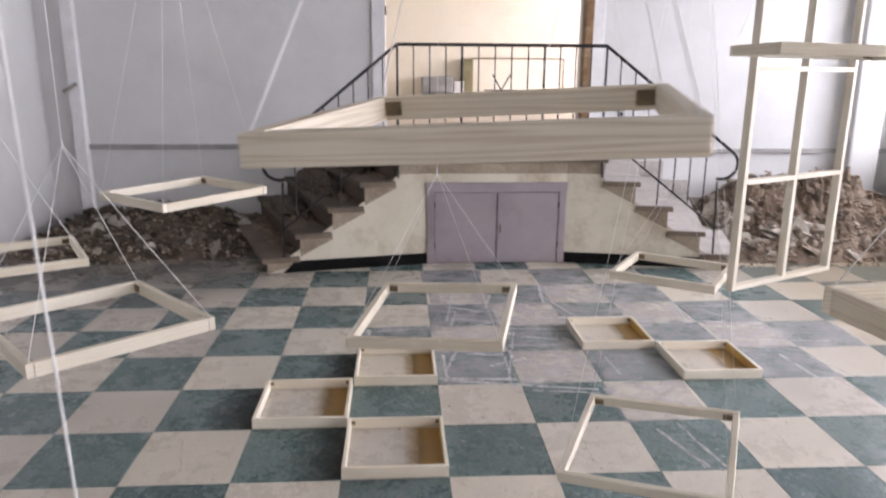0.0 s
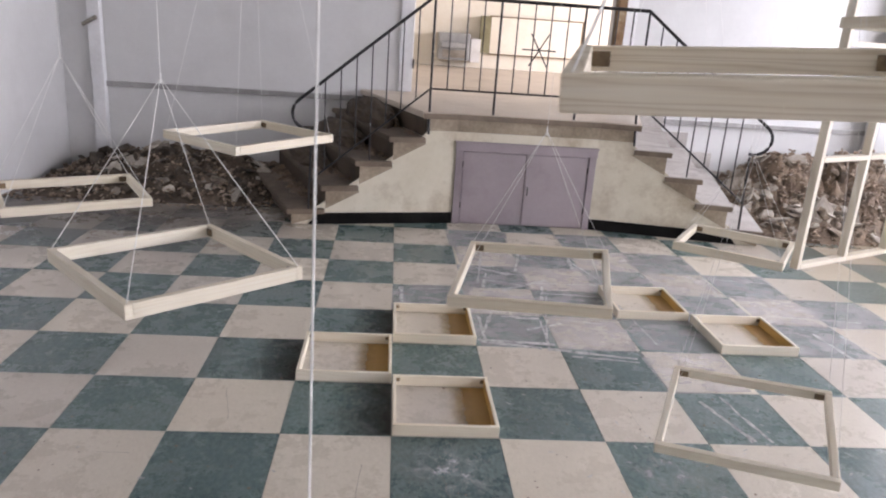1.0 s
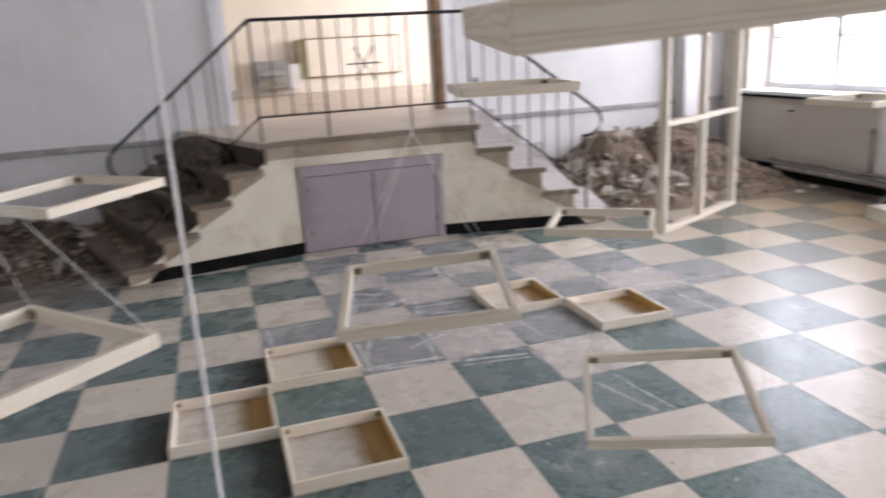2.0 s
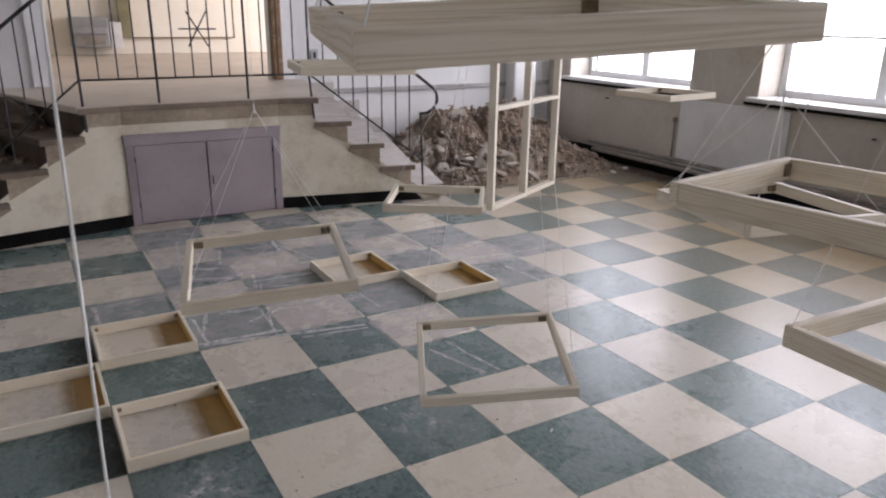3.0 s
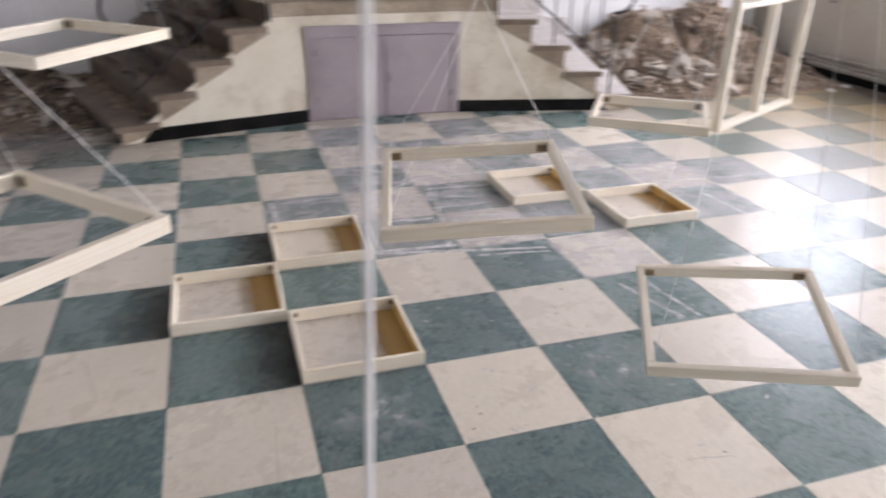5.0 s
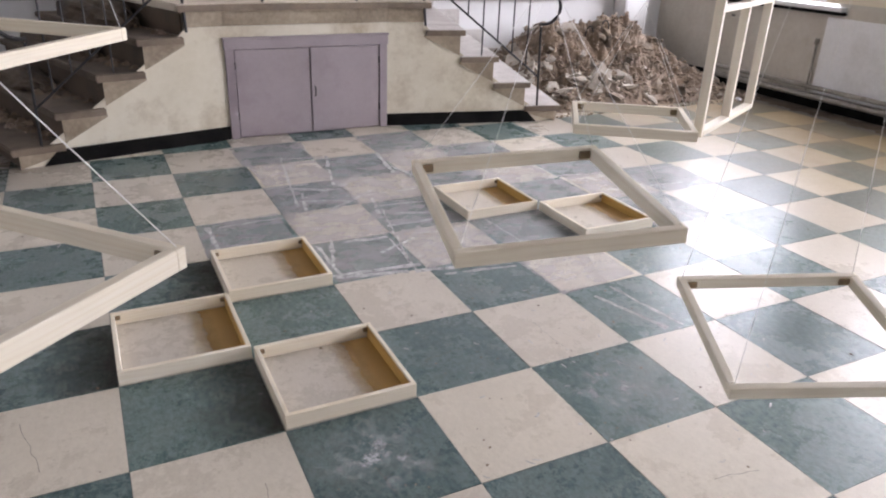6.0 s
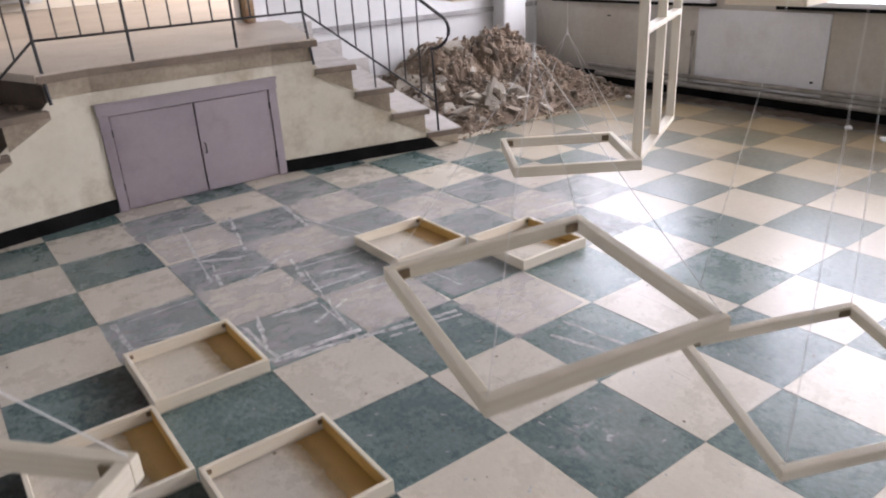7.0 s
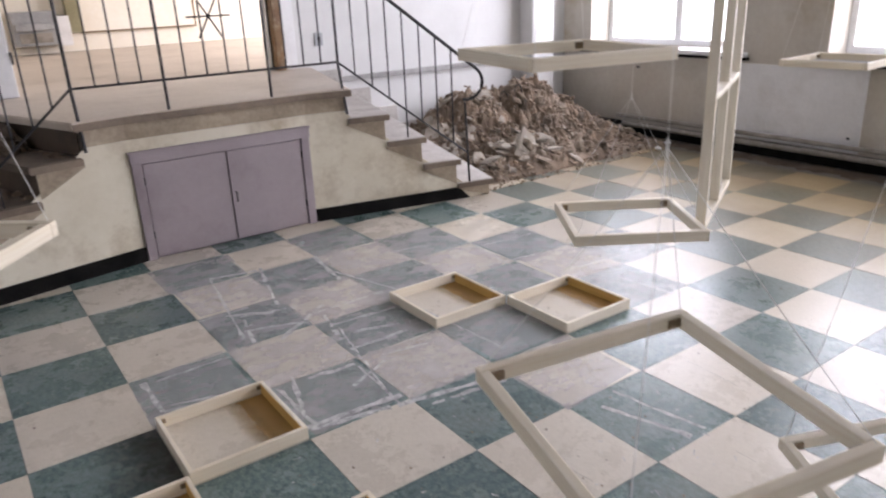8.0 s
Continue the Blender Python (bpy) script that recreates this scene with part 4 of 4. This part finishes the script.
# hazy dried film over some of the tiles
for i, j, grow in ((1, 2, 0.0), (1, 4, 0.02), (2, 3, 0.0), (2, 5, 0.02), (3, 4, 0.03), (0, 3, 0.0), (4, 3, 0.02), (5, 4, 0.02), (4, 5, 0.0), (3, 2, 0.0), (6, 3, 0.0), (1, 6, 0.0), (5, 2, 0.0), (3, 6, 0.0), (1, 3, 0.02), (2, 2, 0.01), (2, 4, 0.02), (3, 5, 0.0), (1, 5, 0.0), (5, 3, 0.0), (4, 4, 0.02), (3, 1, 0.0)):
    corners = [((cx - 0.5) * (S + grow) + rnd.uniform(-0.03, 0.03), (cy - 0.5) * S + rnd.uniform(-0.03, 0.03), 0.0) for cx, cy in ((0, 0), (1, 0), (1, 1), (0, 1))]
    me = bpy.data.meshes.new("glue_film")
    me.from_pydata(corners, [], [(0, 1, 2, 3)])
    me.materials.append(FILM)
    o = new("glue_film", me)
    o.parent = floor
    o.location = ((i + 0.5) * S, (j + 0.5) * S, 0.0012 + 0.00012 * ((i * 3 + j) % 5))
# white splash, and tray shadow painted with dark grime beside the trays
for name, material, spots in (("white_splash", CHALK, ((2, -1), (0, -1))), ("grime_patch", SHADE_GRIME, ((-2, 1), (-1, 2), (-1, 0)))):
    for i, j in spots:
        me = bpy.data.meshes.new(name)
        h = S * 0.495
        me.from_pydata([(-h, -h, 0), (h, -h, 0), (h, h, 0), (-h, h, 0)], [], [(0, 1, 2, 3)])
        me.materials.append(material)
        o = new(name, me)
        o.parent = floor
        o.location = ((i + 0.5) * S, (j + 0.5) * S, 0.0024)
# the trays' inner shadow, painted on the tiles together with an amber stain
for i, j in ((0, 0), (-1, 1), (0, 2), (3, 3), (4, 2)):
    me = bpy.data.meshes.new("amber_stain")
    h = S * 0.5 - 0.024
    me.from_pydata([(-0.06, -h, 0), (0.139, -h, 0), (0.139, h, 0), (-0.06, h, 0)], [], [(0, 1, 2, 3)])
    me.materials.append(SHADE_STAIN)
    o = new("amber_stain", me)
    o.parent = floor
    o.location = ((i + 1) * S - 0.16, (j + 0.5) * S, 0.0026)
# dirt piled against the wall on the steps of one flight
for n, (step, rise, reach) in enumerate(((1, 0.19, 0.6), (2, 0.16, 0.6), (3, 0.1, 0.5))):
    f0, b0 = flank(-1, step - 1)
    f1, b1 = flank(-1, step)
    f = 0.6
    mx, my = (f0[0] + f1[0]) / 2 * (1 - f) + (b0[0] + b1[0]) / 2 * f, f0[1] * (1 - f) + b0[1] * f
    bm = bmesh.new()
    bmesh.ops.create_icosphere(bm, subdivisions=4, radius=1.0)
    for v in bm.verts:
        p = v.co.copy()
        r = 1 + 0.22 * noise.noise(p * 2.1 + Vector((n * 5, 0, 0))) + 0.08 * noise.noise(p * 7) + 0.06 * noise.noise(p * 17)
        v.co = Vector((p.x * r * 0.17 - p.y * 0.17 * reach / 0.5, p.y * r * reach, max(p.z * r * rise, -0.004)))
    o = tagged(link("dirt_mound", bm, GRIMY_SHADED), "dark brown mound of dirt on a stone step", "dirt mound", "mounds on the steps")
    o.location = (mx, my, TREADS[step - 1] + 0.005)
# loose dirt on the steps of one flight
dv, df = [], []
for k in range(420):
    z = rnd.choice(TREADS)
    kk = TREADS.index(z) + 1
    back = rnd.random() ** 0.6
    u = rnd.random() ** 0.5
    f0, b0 = flank(-1, kk - 1)
    f1, b1 = flank(-1, kk)
    x = (f0[0] + (f1[0] - f0[0]) * (1 - u) * 0.8) * (1 - back) + (b0[0] + (b1[0] - b0[0]) * (1 - u) * 0.8) * back
    y = f0[1] * (1 - back) + (b0[1] - 0.05) * back
    r = rnd.uniform(0.008, 0.04)
    base = len(dv)
    for sx, sy, sz in ((-1, -1, 0), (1, -1, 0), (1, 1, 0), (-1, 1, 0), (-0.5, -0.5, 1), (0.5, -0.4, 1), (0.4, 0.5, 1), (-0.5, 0.4, 1)):
        dv.append((x + sx * r * rnd.uniform(0.6, 1.2), y + sy * r * rnd.uniform(0.6, 1.2), z + sz * r * rnd.uniform(0.4, 0.9)))
    df += [[base + q for q in f] for f in ((0, 3, 2, 1), (4, 5, 6, 7), (0, 1, 5, 4), (1, 2, 6, 5), (2, 3, 7, 6), (3, 0, 4, 7))]
me = bpy.data.meshes.new("loose_dirt")
me.from_pydata(dv, [], df)
me.materials.append(EARTH)
tagged(new("loose_dirt", me), "loose brown dirt and crumbs lying on the steps", "dirt", kind="stuff")
# hairline cracks and crumbs on the tiles
glue = (verts, faces)
verts, faces = [], []
CRACK = mottled("dark_crack", (0.1, 0.085, 0.065), (0.2, 0.17, 0.13), 0.8, 20, 90)
for i, j in ((1, -2), (0, -1), (-1, -1), (-2, 0), (-3, -1), (1, 0), (2, -2), (3, -1), (-1, -3), (2, 0), (-2, -2), (4, 0), (3, 1)):
    cx, cy = (i + rnd.uniform(0.25, 0.75)) * S, (j + rnd.uniform(0.25, 0.75)) * S
    a = rnd.choice((0.0, 1.57)) + rnd.gauss(0, 0.12)
    for turn in ((a,) if rnd.random() < 0.6 else (a, a + 1.5)):
        l = rnd.uniform(0.04, 0.15)
        streak(cx - l * math.cos(turn), cy - l * math.sin(turn), cx + l * math.cos(turn), cy + l * math.sin(turn), 0.0013)
cracks = (verts, faces)
# floor shade under the pipes and dirt, painted as one dark strip
verts, faces = [], []
for k in range(14):
    y = -4.9 + k * 0.64
    streak(RX - 0.16, y, RX - 0.17, y + 0.66, 0.21)
me = bpy.data.meshes.new("dirt_strip")
me.from_pydata(verts, [], faces)
me.materials.append(SHADED_EARTH)
tagged(new("dirt_strip", me), "dark strip of dirt and painted shade along the foot of the window wall", "dirt", kind="stuff")
verts, faces = cracks
me = bpy.data.meshes.new("tile_cracks")
me.from_pydata(verts, [], faces)
me.materials.append(CRACK)
tagged(new("tile_cracks", me), "fine dark hairline cracks in the cream tiles", "cracks", kind="stuff")
dv, df = [], []
for k in range(260):
    x, y = rnd.choice(((rnd.uniform(-2.2, 3.2), rnd.uniform(-1.8, 3.0)), (rnd.gauss(-1.0, 0.5), rnd.gauss(-0.9, 0.4)), (rnd.gauss(1.0, 0.5), rnd.gauss(0.2, 0.6))))
    r = rnd.uniform(0.0018, 0.006)
    base = len(dv)
    for sx, sy, sz in ((-1, -1, 0), (1, -1, 0), (1, 1, 0), (-1, 1, 0), (0, 0, 1)):
        dv.append((x + sx * r * rnd.uniform(0.5, 1.3), y + sy * r * rnd.uniform(0.5, 1.3), 0.0015 + sz * r * 0.7))
    df += [[base + q for q in f] for f in ((0, 3, 2, 1), (0, 1, 4), (1, 2, 4), (2, 3, 4), (3, 0, 4))]
me = bpy.data.meshes.new("floor_crumbs")
me.from_pydata(dv, [], df)
me.materials.append(EARTH)
tagged(new("floor_crumbs", me), "tiny brown crumbs of dirt scattered over the tiles", "crumbs", kind="stuff")
verts, faces = glue
me = bpy.data.meshes.new("glue_marks")
me.from_pydata(verts, [], faces)
me.materials.append(TAPE)
tagged(new("glue_marks", me), "whitish dried glue lines and paint specks on the tiles", "glue marks", kind="stuff")


# ---- floor tiles ----
def tile_mesh(name, material):
    bm = box(-S / 2 + 0.001, S / 2 - 0.001, -S / 2 + 0.001, S / 2 - 0.001, -0.004, 0, bevel=0.0)
    me = bpy.data.meshes.new(name)
    bm.to_mesh(me)
    bm.free()
    me.materials.append(material)
    return me


tile_meshes = [tile_mesh("tile", CREAM), tile_mesh("tile", TEAL)]
rest = [bmesh.new(), bmesh.new()]
for i in range(-8, 14):
    for j in range(-13, 11):
        x, y = (i + 0.5) * S, (j + 0.5) * S
        if x + S / 2 > RX + 0.01 or x - S / 2 < LX - 0.4 or y - S / 2 < FY - 0.4:
            continue
        if -5 <= i <= 10 and -6 <= j <= 7:
            t = new("tile", tile_meshes[(i + j) % 2])
            t.parent = floor
            t.location = (x, y, random.uniform(-0.0006, 0.0006))
            t.rotation_euler = (random.gauss(0, 0.0012), random.gauss(0, 0.0012), random.gauss(0, 0.002))
        else:
            box(x - S / 2 + 0.001, x + S / 2 - 0.001, y - S / 2 + 0.001, y + S / 2 - 0.001, -0.004, 0, rest[(i + j) % 2])
for bm, material in zip(rest, (CREAM, TEAL)):
    tagged(part("tile_field", bm, material, floor), kind="stuff")
